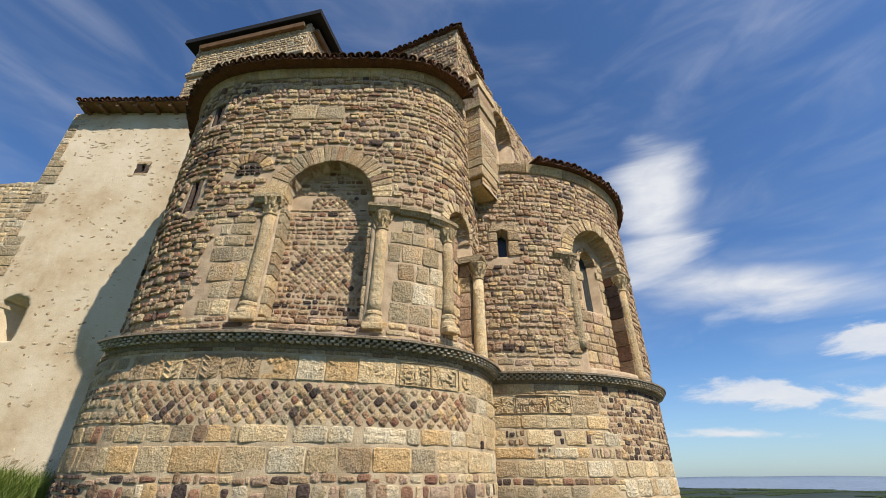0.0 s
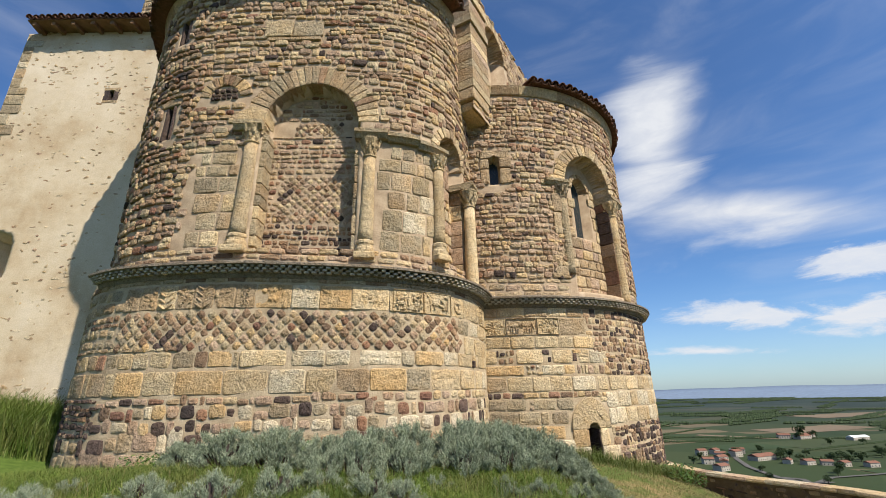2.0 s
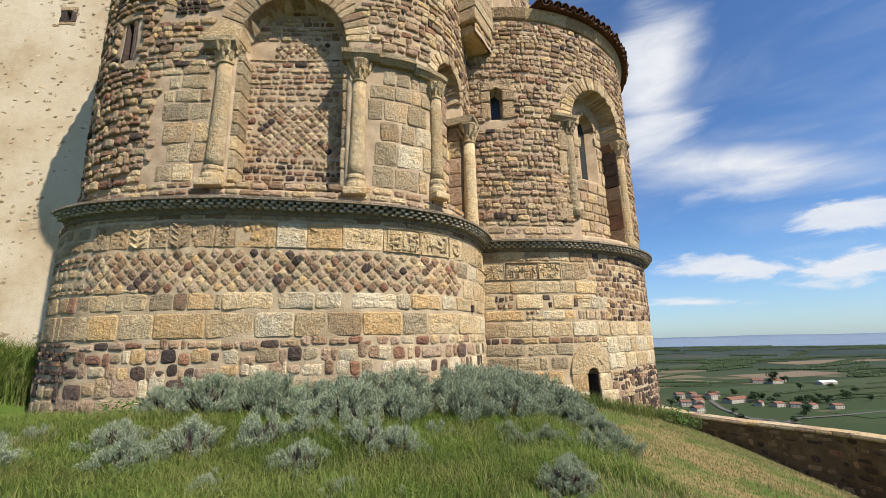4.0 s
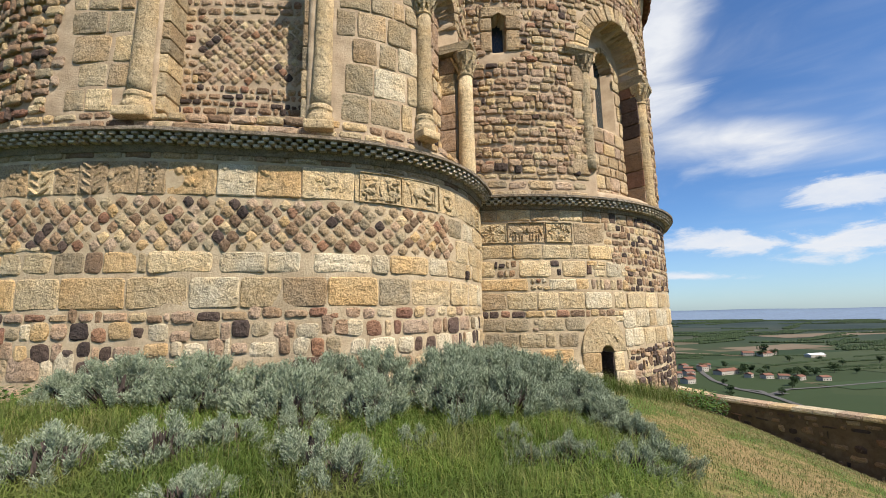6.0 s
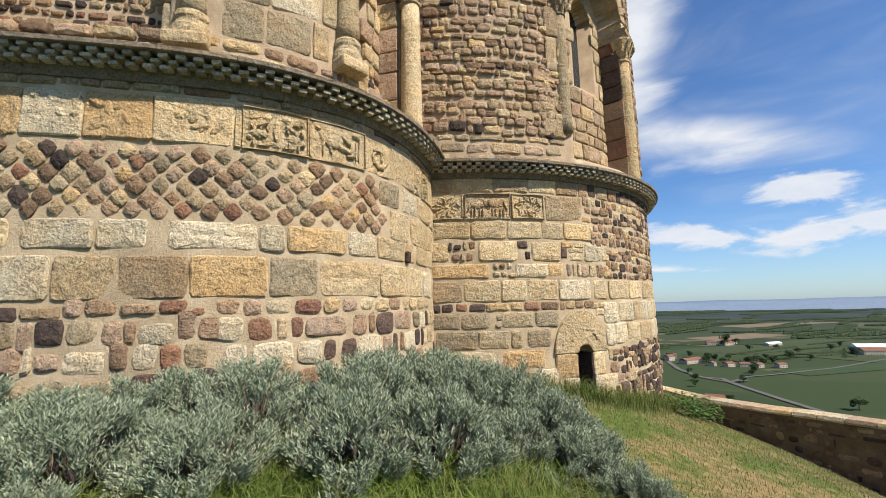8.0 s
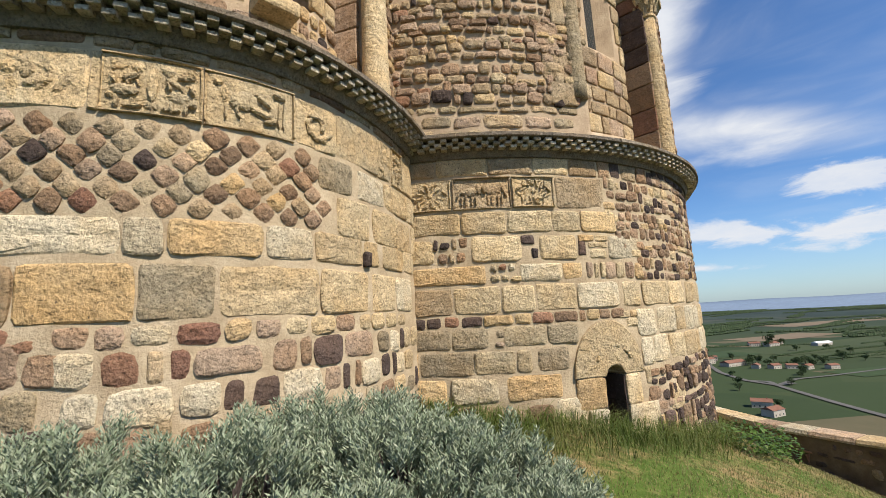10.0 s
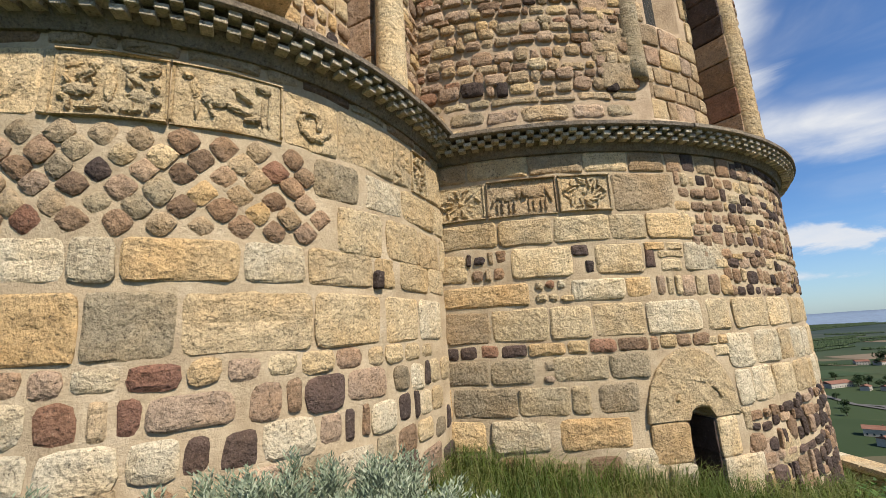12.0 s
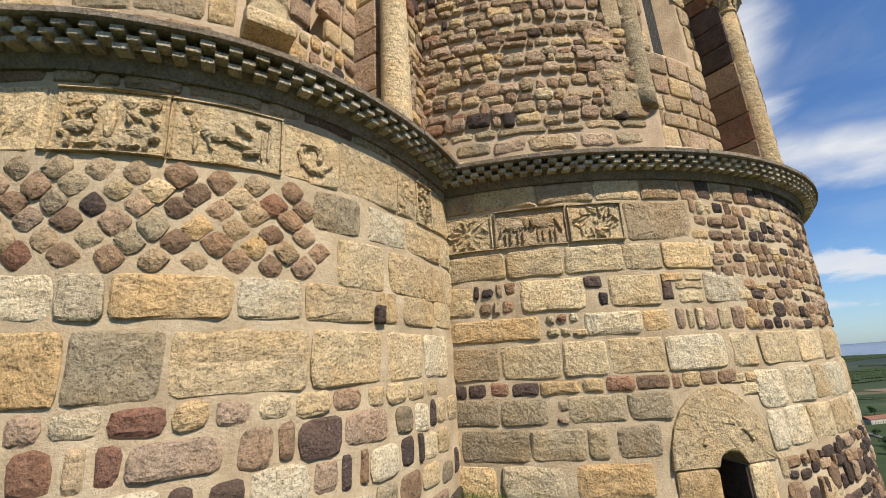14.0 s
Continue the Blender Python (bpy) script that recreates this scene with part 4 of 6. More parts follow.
slow.courses(1.62, 1.98, 1.12, 1.43, (0.14, 0.3), (0.16, 0.3), [(iSAND, 5), (iOCHRE, 2)], clear_crypt, rnd=0.14)
slow.courses(1.74, 2.05, 0.0, 0.54, (0.2, 0.3), (0.2, 0.3), [(iSAND, 4), (iOCHRE, 1)], clear_crypt, rnd=0.12)
slow.courses(2.05, A1, -1.6, 0.51, (0.13, 0.25), (0.13, 0.34), MIX_BASALT, anywhere, proud=0.03, wild=0.12, gap=0.016, rnd=0.3)
# the hood stone over the crypt opening, its jambs and blocks
hood = [(CRYPT["s"] - 0.05 + 0.65 * math.cos(radians(a)), 0.46 + 0.82 * math.sin(radians(a))) for a in range(0, 181, 15)]
inner = [(CRYPT["s"] + 0.195 * math.cos(radians(a)), 0.45 + 0.15 * math.sin(radians(a))) for a in range(180, -1, -30)]
slow.stone(hood + inner, iSAND, rnd=0.03, proud=0.04, back=-0.5, jit=0.002, name="hood_stone", swell=0.0)
slow.ring(CRYPT["s"], 0.56, 0.32, 0.38, 20, 160, 9, [(iSAND, 1)], front=0.05, back=0.0)
# added linings in dark stone, painting the shade inside the opening
for a in (-0.22, 0.17):
    for z0 in (-0.7, -0.32, 0.06):
        slow.rect(CRYPT["s"] + a, CRYPT["s"] + a + 0.05, z0, z0 + 0.37, iDARK, rnd=0.05, proud=0.0, back=-1.5, swell=0.0)
for a, b_, z0, z1, m in ((-0.68, -0.20, 0.0, 0.45, iOCHRE), (0.20, 0.5, 0.0, 0.45, iSAND), (-0.52, -0.20, -0.6, 0.0, iPALE), (0.20, 0.85, -0.5, 0.0, iPALE)):
    slow.rect(CRYPT["s"] + a, CRYPT["s"] + b_, z0 + 0.01, z1, m, rnd=0.08, proud=0.045, back=-0.5)

sup = Pile(SMALL, level, -0.05, 14)


def clear_small(s, z, w, h):
    if any(inside(o, np.float64(s), np.float64(z), 0.1 if o["hw"] > 0.5 else 0.3) for o in [ARCH] + SLITS_SMALL):
        return False
    if z > ARCH["spring"] and math.hypot(s - ARCH["s"], z - ARCH["spring"]) < 1.74:
        return False
    if z < ARCH["spring"] and abs(s - ARCH["s"]) < 1.46:
        return False
    return True


MIX_SMALL = [(iBROWN, 4), (iPINK, 5), (iDRAB, 4.5), (iRED, 1.0), (iDARK, 0.6), (iSAND, 1.4), (iOCHRE, 0.8)]
sup.courses(-2.6, 9.2, 4.12, 4.75, (0.22, 0.26), (0.3, 0.7), [(iDRAB, 3), (iGREY, 2), (iPINK, 1)], clear_small)
sup.courses(-2.6, 9.2, 4.75, 11.4, (0.13, 0.21), (0.14, 0.38), MIX_SMALL, clear_small, gap=0.015, wild=0.08, wob=0.04, proud=0.042)
sup.ring(ARCH["s"], ARCH["spring"], 1.25, 1.70, 0, 180, 23, [(iSAND, 3), (iDRAB, 3), (iOCHRE, 0.6)], front=0.04, back=-0.5)
sup.courses(0.60, 1.14, 4.75, 7.7, (0.4, 0.8), (0.45, 0.6), [(iDRAB, 3), (iPINK, 2)], anywhere, rnd=0.1, proud=0.055)
sup.courses(1.5, 3.95, 4.4, 6.45, (0.26, 0.4), (0.35, 0.6), [(iPINK, 3), (iDRAB, 3), (iSAND, 1)], lambda s, z, w, h: abs(s - ARCH["s"]) < 1.24, off=-0.53, rnd=0.12)
sup.courses(1.5, 2.3, 6.45, 8.6, (0.3, 0.5), (0.3, 0.5), [(iDRAB, 3), (iSAND, 2)], lambda s, z, w, h: abs(s - ARCH["s"]) < 1.24 and abs(s - INNER["s"]) > INNER["hw"] + 0.1, off=-0.53, rnd=0.12)
sup.courses(3.24, 3.95, 6.45, 8.6, (0.3, 0.5), (0.3, 0.5), [(iDRAB, 3), (iSAND, 2)], lambda s, z, w, h: abs(s - ARCH["s"]) < 1.24 and abs(s - INNER["s"]) > INNER["hw"] + 0.1, off=-0.53, rnd=0.12)
sup.ring(INNER["s"], INNER["spring"], 0.46, 0.66, 0, 180, 9, [(iSAND, 2), (iDRAB, 2)], front=0.04, back=-0.4, off=-0.55)
for a, b_, z0, z1 in ((-1.48, -1.20, 7.98, 8.52), (-0.84, -0.50, 7.98, 8.52), (-1.5, -1.20, 8.55, 8.92), (-0.84, -0.45, 8.55, 8.92)):
    sup.rect(a, b_, z0, z1, iDRAB, rnd=0.08, proud=0.05, back=-0.4)
sup.stone([(-1.48, 8.93), (-1.18, 8.93), (-1.10, 9.02), (-0.94, 9.02), (-0.86, 8.93), (-0.5, 8.93), (-0.52, 9.22), (-1.46, 9.22)], iDRAB, rnd=0.06, proud=0.05, back=-0.4)

# ---------------------------------------------------------------- columns, imposts and jambs
def lathe(profile, n=20, jitter=0.0, seed=0):
    """A turned form from (radius, height) pairs."""
    r = random.Random(seed)
    verts, faces, k = [], [], len(profile)
    for i in range(n):
        a = 6.28318 * i / n
        for q, z in profile:
            w = q * (1 + r.uniform(-jitter, jitter))
            verts.append((w * math.cos(a), w * math.sin(a), z))
    for i in range(n):
        j = (i + 1) % n
        faces += [(i * k + m, j * k + m, j * k + m + 1, i * k + m + 1) for m in range(k - 1)]
    faces += [tuple(i * k for i in range(n))[::-1], tuple(i * k + k - 1 for i in range(n))]
    return verts, faces


def capital_mesh(r, h, mat, seed):
    """A bell-shaped capital with two tiers of worn leaves."""
    v, f = lathe([(r * 0.98, 0), (r * 1.12, 0.02), (r * 1.14, 0.05), (r * 0.98, 0.07), (r * 1.05, h * 0.35), (r * 1.3, h * 0.7), (r * 1.62, h * 0.93), (r * 1.62, h)], 20)
    rr = random.Random(seed)
    for tier, (z, rad, size) in enumerate(((h * 0.4, r * 1.12, 0.075), (h * 0.75, r * 1.42, 0.09))):
        for i in range(8):
            a = 6.28318 * (i + 0.5 * tier) / 8
            k = len(v)
            cx, cy = rad * math.cos(a), rad * math.sin(a)
            for dz, w, o in ((-size * 1.5, 0.6, -0.01), (0, 1.0, 0.03), (size * 0.9, 0.8, 0.06 + rr.uniform(0, 0.02)), (size * 1.2, 0.3, 0.02)):
                for sgn in (-1, 0, 1):
                    oo = o + (0.02 if sgn == 0 else 0)
                    v.append((cx + math.cos(a) * oo - math.sin(a) * sgn * w * size * 0.7, cy + math.sin(a) * oo + math.cos(a) * sgn * w * size * 0.7, z + dz))
            for q in range(3):
                for p in range(2):
                    f.append((k + q * 3 + p, k + q * 3 + p + 1, k + q * 3 + p + 4, k + q * 3 + p + 3))
    return mesh_of("capital", v, f, mat)


def column(wall, line, s, off, z0, z1, r, mat, drop, lean_s=0.0, cap=0.55, seed=1, foot=True, label="weathered round stone column with a carved capital"):
    x, y = line.at(s, off)
    zb = float(drop(s, z0))
    h = z1 - z0
    base_h = 0.34
    prof = [(r * 1.03, base_h - 0.02), (r * 1.04, base_h + 0.2)] + [(r * (1.03 - 0.14 * q), base_h + (h - cap - base_h) * q) for q in (0.2, 0.4, 0.6, 0.8, 1.0)]
    v, f = lathe(prof, 22, 0.012, seed)
    shaft = part("column", mesh_of("column", v, f, mat, smooth=True), wall, label)
    tip = math.degrees(math.atan2(lean_s, h))
    shaft.matrix_basis = pose(float(x), float(y), zb, 0, tip, line.turn(s))
    part("capital", capital_mesh(r * 0.92, cap, mat, seed), shaft, "carved leaf capital").matrix_basis = pose(0, 0, h - cap)
    if not foot:
        return shaft
    bv, bf = lathe([(r * 1.30, -0.02), (r * 1.34, 0.05), (r * 1.30, 0.11), (r * 1.14, 0.14), (r * 1.10, 0.2), (r * 1.2, 0.235), (r * 1.18, 0.29), (r * 1.02, 0.33)], 20, 0.02, seed)
    part("column_base", mesh_of("column_base", bv, bf, SAND, smooth=False), shaft)
    bm = bmesh.new()
    box_bm(bm, (-r * 1.36, -r * 1.36, -0.16), (r * 1.36, r * 1.36, 0.01), bevel=0.04)
    bm_part("plinth", bm, SAND, shaft)
    return shaft


def impost(wall, line, s0, s1, o0, o1, z0, z1, drop, mat=GREY):
    prof = [(o0, z0), (o1 - 0.1, z0), (o1 - 0.03, z0 + (z1 - z0) * 0.45), (o1, z0 + (z1 - z0) * 0.5), (o1 + 0.01, z1 - 0.02), (o1 - 0.02, z1), (o0, z1)]
    v, f = sweep(line, s0, s1, prof, drop, 0.1)
    part("impost", mesh_of("impost", v, f, mat), wall, "chamfered grey stone impost")


column(wall_bu, BIG, -1.04, -0.32, 4.74, 8.14, 0.215, SAND, lean, lean_s=0.06, seed=2)
column(wall_bu, BIG, 2.10, -0.32, 4.66, 7.82, 0.185, SAND, lean, lean_s=0.05, seed=3)
column(wall_bu, BIG, 4.20, -0.20, 4.82, 7.66, 0.16, SAND, lean, seed=4, cap=0.42)
column(wall_bu, BIG, 5.80, -0.06, 3.85, 7.22, 0.18, SAND, lean, seed=5, foot=False)
column(wall_su, SMALL, 1.28, -0.09, 4.60, 7.98, 0.165, GREY, level, seed=6, cap=0.45, foot=False)
column(wall_su, SMALL, 3.92, -0.08, 3.85, 7.95, 0.18, SAND, level, seed=7, cap=0.6, foot=False)
impost(wall_bu, BIG, -1.46, -0.70, -0.6, -0.02, 8.14, 8.42, lean)
impost(wall_bu, BIG, 1.74, 2.62, -0.6, -0.02, 7.84, 8.10, lean)
impost(wall_bu, BIG, 2.63, 3.5, -0.6, -0.04, 7.79, 8.03, lean)
impost(wall_bu, BIG, 3.51, 4.50, -0.6, -0.03, 7.70, 7.94, lean)
impost(wall_bu, BIG, 5.55, 6.15, -0.6, 0.16, 7.22, 7.42, lean)
impost(wall_su, SMALL, 0.68, 1.54, -0.6, 0.12, 7.98, 8.2, level)
impost(wall_su, SMALL, 3.70, 4.8, -0.6, 0.12, 7.95, 8.2, level)
# jambs behind the columns
# the last jamb is toned dark, painting in the shaded gap beside its column
for pile, s0, s1, z0, z1, m in ((up, -1.5, -0.6, 4.75, 8.1, MIX_PIER), (up, 1.74, 2.44, 4.68, 7.82, [(iGREY, 3), (iDRAB, 2)]), (up, 4.05, 4.34, 4.72, 7.68, [(iSAND, 3), (iDRAB, 2)]), (up, 5.70, 6.9, 4.6, 7.22, MIX_RUBBLE),
                            (sup, 1.10, 1.50, 4.4, 7.98, [(iDRAB, 3), (iPINK, 2)]), (sup, 3.72, 4.08, 4.4, 7.95, [(iDARK, 2), (iBROWN, 4), (iRED, 1)])):
    z = z0
    while z < z1 - 0.1:
        h = min(pile.rng.uniform(0.3, 0.55), z1 - z)
        pile.rect(s0, s1, z + 0.008, z + h - 0.008, pile.pick(m), rnd=0.06, proud=0.0, off=-0.03, back=-0.46 if pile is up else -0.6)
        z += h
up.stone([(-1.5, 8.42), (-0.68, 8.42), (-0.66, 8.75), (-1.02, 8.95), (-1.42, 8.80)], iSAND, rnd=0.08, proud=0.05, back=-0.5)
# wall under the side window
up.courses(4.3, 5.72, 4.6, 5.48, (0.15, 0.24), (0.16, 0.34), [(iBROWN, 2), (iSAND, 3), (iOCHRE, 2), (iDARK, 0.6)], anywhere, off=-0.38)
up.courses(4.3, 4.82, 5.5, 8.7, (0.25, 0.4), (0.24, 0.5), [(iSAND, 3), (iPINK, 2)], lambda s, z, w, h: bool(inside(SIDE, np.float64(s), np.float64(z), -0.05)), off=-0.38, rnd=0.1)
up.courses(5.16, 5.72, 5.5, 8.7, (0.25, 0.4), (0.24, 0.5), [(iSAND, 3), (iPINK, 2)], lambda s, z, w, h: bool(inside(SIDE, np.float64(s), np.float64(z), -0.05)), off=-0.38, rnd=0.1)


def pane(wall, line, o, off, drop):
    """Leaded glass set back in an opening, with its lead lines."""
    v = []
    for i in range(13):
        a = math.pi * i / 12
        v.append((o["s"] + o["hw"] * math.cos(a), o["spring"] + o["hw"] * math.sin(a)))
    v += [(o["s"] - o["hw"], o["z0"]), (o["s"] + o["hw"], o["z0"])]
    pts = []
    for s, z in v:
        x, y = line.at(s, off)
        pts.append((float(x), float(y), float(drop(s, z))))
    glass = part("window_pane", mesh_of("window_pane", pts, [tuple(range(len(pts)))], GLASS), wall, "dark leaded glass pane")
    bm = bmesh.new()
    for k in range(-8, 9):
        for sgn in (-1, 1):
            a = []
            for q in (0.02, 0.98):
                z = o["z0"] + (o["spring"] - o["z0"]) * q
                a.append((o["s"] + k * 0.12 + sgn * (z - o["z0"]) * 0.6 * (1 if k * sgn < 0 else 1), z))
            for t in np.linspace(0, 1, 24)[:-1]:
                s_, z_ = a[0][0] + (a[1][0] - a[0][0]) * t, a[0][1] + (a[1][1] - a[0][1]) * t
                if abs(s_ - o["s"]) < o["hw"] * 0.9:
                    x, y = line.at(s_, off + 0.012)
                    dz = (a[1][1] - a[0][1]) / 23
                    ds = (a[1][0] - a[0][0]) / 23
                    x2, y2 = line.at(s_ + ds, off + 0.012)
                    p, q2 = Vector((float(x), float(y), float(drop(s_, z_)))), Vector((float(x2), float(y2), float(drop(s_, z_ + dz))))
                    w = Vector((0, 0, 0.006))
                    f = [bm.verts.new(c) for c in (p - w, q2 - w, q2 + w, p + w)]
                    bm.faces.new(f)
    bm_part("lead_lines", bm, DARK, glass)


pane(wall_bu, BIG, SLITS_BIG[2], -0.25 - 0.4 - 0.3, lean)
pane(wall_su, SMALL, INNER, -0.05 - 0.55 - 0.33, level)
pane(wall_su, SMALL, SLITS_SMALL[0], -0.05 - 0.42, level)

# ---------------------------------------------------------------- eaves and roofs
def tile_mesh():
    """A half-round clay tile, open underneath."""
    v, f = [], []
    n = 8
    for y, r in ((0.0, 0.145), (0.5, 0.12)):
        for k, t in ((0, 0.0), (1, 0.018)):
            for i in range(n + 1):
                a = math.pi * i / n
                v.append(((r - t) * math.cos(a), y, (r - t) * math.sin(a)))
    m = n + 1
    for i in range(n):
        f.append((i, i + 1, 2 * m + i + 1, 2 * m + i))
        f.append((m + i, 3 * m + i, 3 * m + i + 1, m + i + 1))
        f.append((i, m + i, m + i + 1, i + 1))
        f.append((2 * m + i, 2 * m + i + 1, 3 * m + i + 1, 3 * m + i))
    return mesh_of("roof_tile", v, f, TILE, smooth=False)


TILE_MESH = tile_mesh()


def eave_tiles(roof, line, s0, s1, out, z, slope, rows=2, pitch=0.28):
    rr = random.Random(5)
    for row in range(rows):
        s = s0
        while s < s1:
            for up_, dz in ((True, 0.045), (False, 0.02)):
                q = s + (0 if up_ else pitch / 2)
                o = out - 0.42 * row + rr.uniform(-0.03, 0.03)
                x, y = line.at(q, o)
                m = pose(float(x), float(y), z + dz + 0.42 * row * math.tan(radians(slope)) + rr.uniform(-0.012, 0.012), slope, 0, line.turn(q) + rr.uniform(-3, 3))
                ob = part("roof_tile", TILE_MESH, roof)
                ob.matrix_basis = m @ (Matrix.Identity(4) if up_ else pose(0, 0, 0.06, 0, 180, 0))
            s += pitch


def apse_roof(name, line, s0, s1, out, z, top, label, slope):
    n = 70
    v, f = [], []
    for s in np.linspace(s0, s1, n):
        x, y = line.at(s, out - 0.06)
        v.append((float(x), float(y), z))
        x, y = line.at(s, out - 0.06)
        v.append((float(x), float(y), z + 0.05))
        x, y = line.at(s, -0.6)
        v.append((float(x), float(y), z))
        v.append((x * 0.3 + top[0] * 0.7, y * 0.3 + top[1] * 0.7, z + (top[2] - z) * 0.7))
        v.append(tuple(top))
    for i in range(n - 1):
        a, b_ = i * 5, (i + 1) * 5
        f += [(a, b_, b_ + 1, a + 1), (a + 2, b_ + 2, b_, a), (a + 1, b_ + 1, b_ + 3, a + 3), (a + 3, b_ + 3, b_ + 4, a + 4)]
    roof = tagged(new(name, mesh_of(name, v, f, TILE)), label, "roof", kind="structure")
    eave_tiles(roof, line, s0, s1, out, z, slope)
    return roof


def frieze(wall, line, s0, s1, off, z0, z1, seed):
    rr, s = random.Random(seed), s0
    while s < s1:
        w = rr.uniform(0.8, 1.5)
        prof = [(off - 0.2, z0), (off + 0.05, z0), (off + 0.08, z0 + 0.04), (off + 0.16, z1 - 0.04), (off + 0.17, z1), (off - 0.2, z1)]
        v, f = sweep(line, s + 0.006, min(s + w, s1) - 0.006, prof, level, 0.15)
        part("frieze_block", mesh_of("frieze_block", v, f, rr.choice([SAND, DRAB, DRAB])), wall)
        s += w


frieze(wall_bu, BIG, -9.4, 5.3, -0.25, 13.26, 13.56, 21)
frieze(wall_su, SMALL, -2.4, 9.0, -0.05, 11.46, 11.80, 22)
apse_roof("roof_large_apse", BIG, -9.6, 5.0, 0.34, 13.58, (-4.4, 17.5, 16.2), "half-cone roof of weathered red-brown clay tiles", 20)
apse_roof("roof_small_apse", SMALL, 0.5, 9.4, 0.34, 11.84, (2.6, 19.0, 14.2), "half-cone roof of weathered clay tiles", 22)

# ---------------------------------------------------------------- choir wall, buttress pier and belfry behind
def block_walls(name, corner, turn, w, d, z0, z1, label, mix, seed, high=(0.16, 0.26), long=(0.2, 0.5)):
    """A plain walled block: its near corner, the way of its left face, widths and heights. Returns its wall object."""
    u, v_ = Vector((math.cos(radians(turn)), math.sin(radians(turn)))), Vector((math.cos(radians(turn - 90)), math.sin(radians(turn - 90))))
    c = Vector(corner)
    p = [c, c + u * w, c + u * w + v_ * d, c + v_ * d]
    verts = [(q.x, q.y, z) for z in (z0, z1) for q in p]
    wall = tagged(new(name, mesh_of(name, verts, [(0, 1, 5, 4), (1, 2, 6, 5), (2, 3, 7, 6), (3, 0, 4, 7), (4, 5, 6, 7)], OLD_MORTAR)), label, "wall", kind="structure")
    for k, (a, b_) in enumerate(((p[1], p[0]), (p[0], p[3]))):
        line = straight(tuple(a), tuple(b_))
        pile = Pile(line, level, 0.0, seed + k)
        pile.courses(0.02, float(line.s[-1]) - 0.02, z0, z1, high, long, mix, anywhere, proud=0.03, wild=0.15)
        pile.emit(wall, (line.s[-1] if k == 0 else 0, z1), "rubble stones in lime mortar")
    return wall, p


wall_choir, choir = block_walls("wall_choir", (0.50, 12.7), 156, 4.3, 3.2, 12.6, 20.1, "tall rubble choir wall rising above the apse roof", MIX_RUBBLE, 31)


def hip_roof(name, p, over, z, rise, thick, mat, label, fringe=0.0):
    c = sum((Vector(q) for q in p), Vector((0, 0))) / 4
    out = []
    for q in p:
        d = Vector(q) - c
        out.append(c + d * (1 + over / d.length * 1.3))
    verts = [(q.x, q.y, z) for q in out] + [(q.x, q.y, z + thick) for q in out] + [(c.x, c.y, z + thick + rise)]
    faces = [(3, 2, 1, 0)] + [(i, (i + 1) % 4, 4 + (i + 1) % 4, 4 + i) for i in range(4)] + [(4 + i, 4 + (i + 1) % 4, 8) for i in range(4)]
    return tagged(new(name, mesh_of(name, verts, faces, mat)), label, "roof", kind="structure"), out


roof_choir, o_ = hip_roof("roof_choir", choir, 0.18, 20.1, 1.2, 0.06, TILE, "low tiled roof of the choir with a ragged edge")
for a, b_ in ((o_[1], o_[0]), (o_[0], o_[3])):
    ln = straight(tuple(a), tuple(b_))
    eave_tiles(roof_choir, ln, 0.1, float(ln.s[-1]) - 0.1, 0.05, 20.12, 18, rows=1)

# the wall that runs back beside the small apse, with its high arch, and the corbelled pier
BACK = straight((1.2, 11.6), (1.2 + 7.2 * math.cos(radians(59)), 11.6 + 7.2 * math.sin(radians(59))))
HIGH = dict(s=2.15, hw=0.95, z0=11.9, spring=14.2, deep=0.5)
wall_back = build_wall("wall_choir_side", BACK, 0.0, 7.0, 10.2, 15.65, lambda S, Z: np.where(inside(HIGH, S, Z), -0.55, rough(S, Z)), level, "high rubble wall with a blind arch beside the small apse", mat=OLD_MORTAR)
bk = Pile(BACK, level, 0.0, 41)
bk.courses(0.05, 6.9, 10.3, 15.6, (0.15, 0.24), (0.16, 0.42), MIX_RUBBLE, lambda s, z, w, h: not inside(HIGH, np.float64(s), np.float64(z), 0.3), wild=0.15)
bk.ring(HIGH["s"], HIGH["spring"], 0.95, 1.3, 0, 180, 17, [(iDRAB, 3), (iSAND, 2)], front=0.05, back=-0.5)
bk.courses(0.85, 1.2, 11.9, 14.2, (0.3, 0.5), (0.35, 0.36), [(iDRAB, 3), (iSAND, 2)], anywhere, proud=0.05, back=-0.5, rnd=0.08)
bk.courses(0.05, 6.5, 15.58, 15.85, (0.1, 0.2), (0.2, 0.5), MIX_RUBBLE, lambda s, z, w, h: random.random() < 0.75, proud=0.02, back=-0.4)


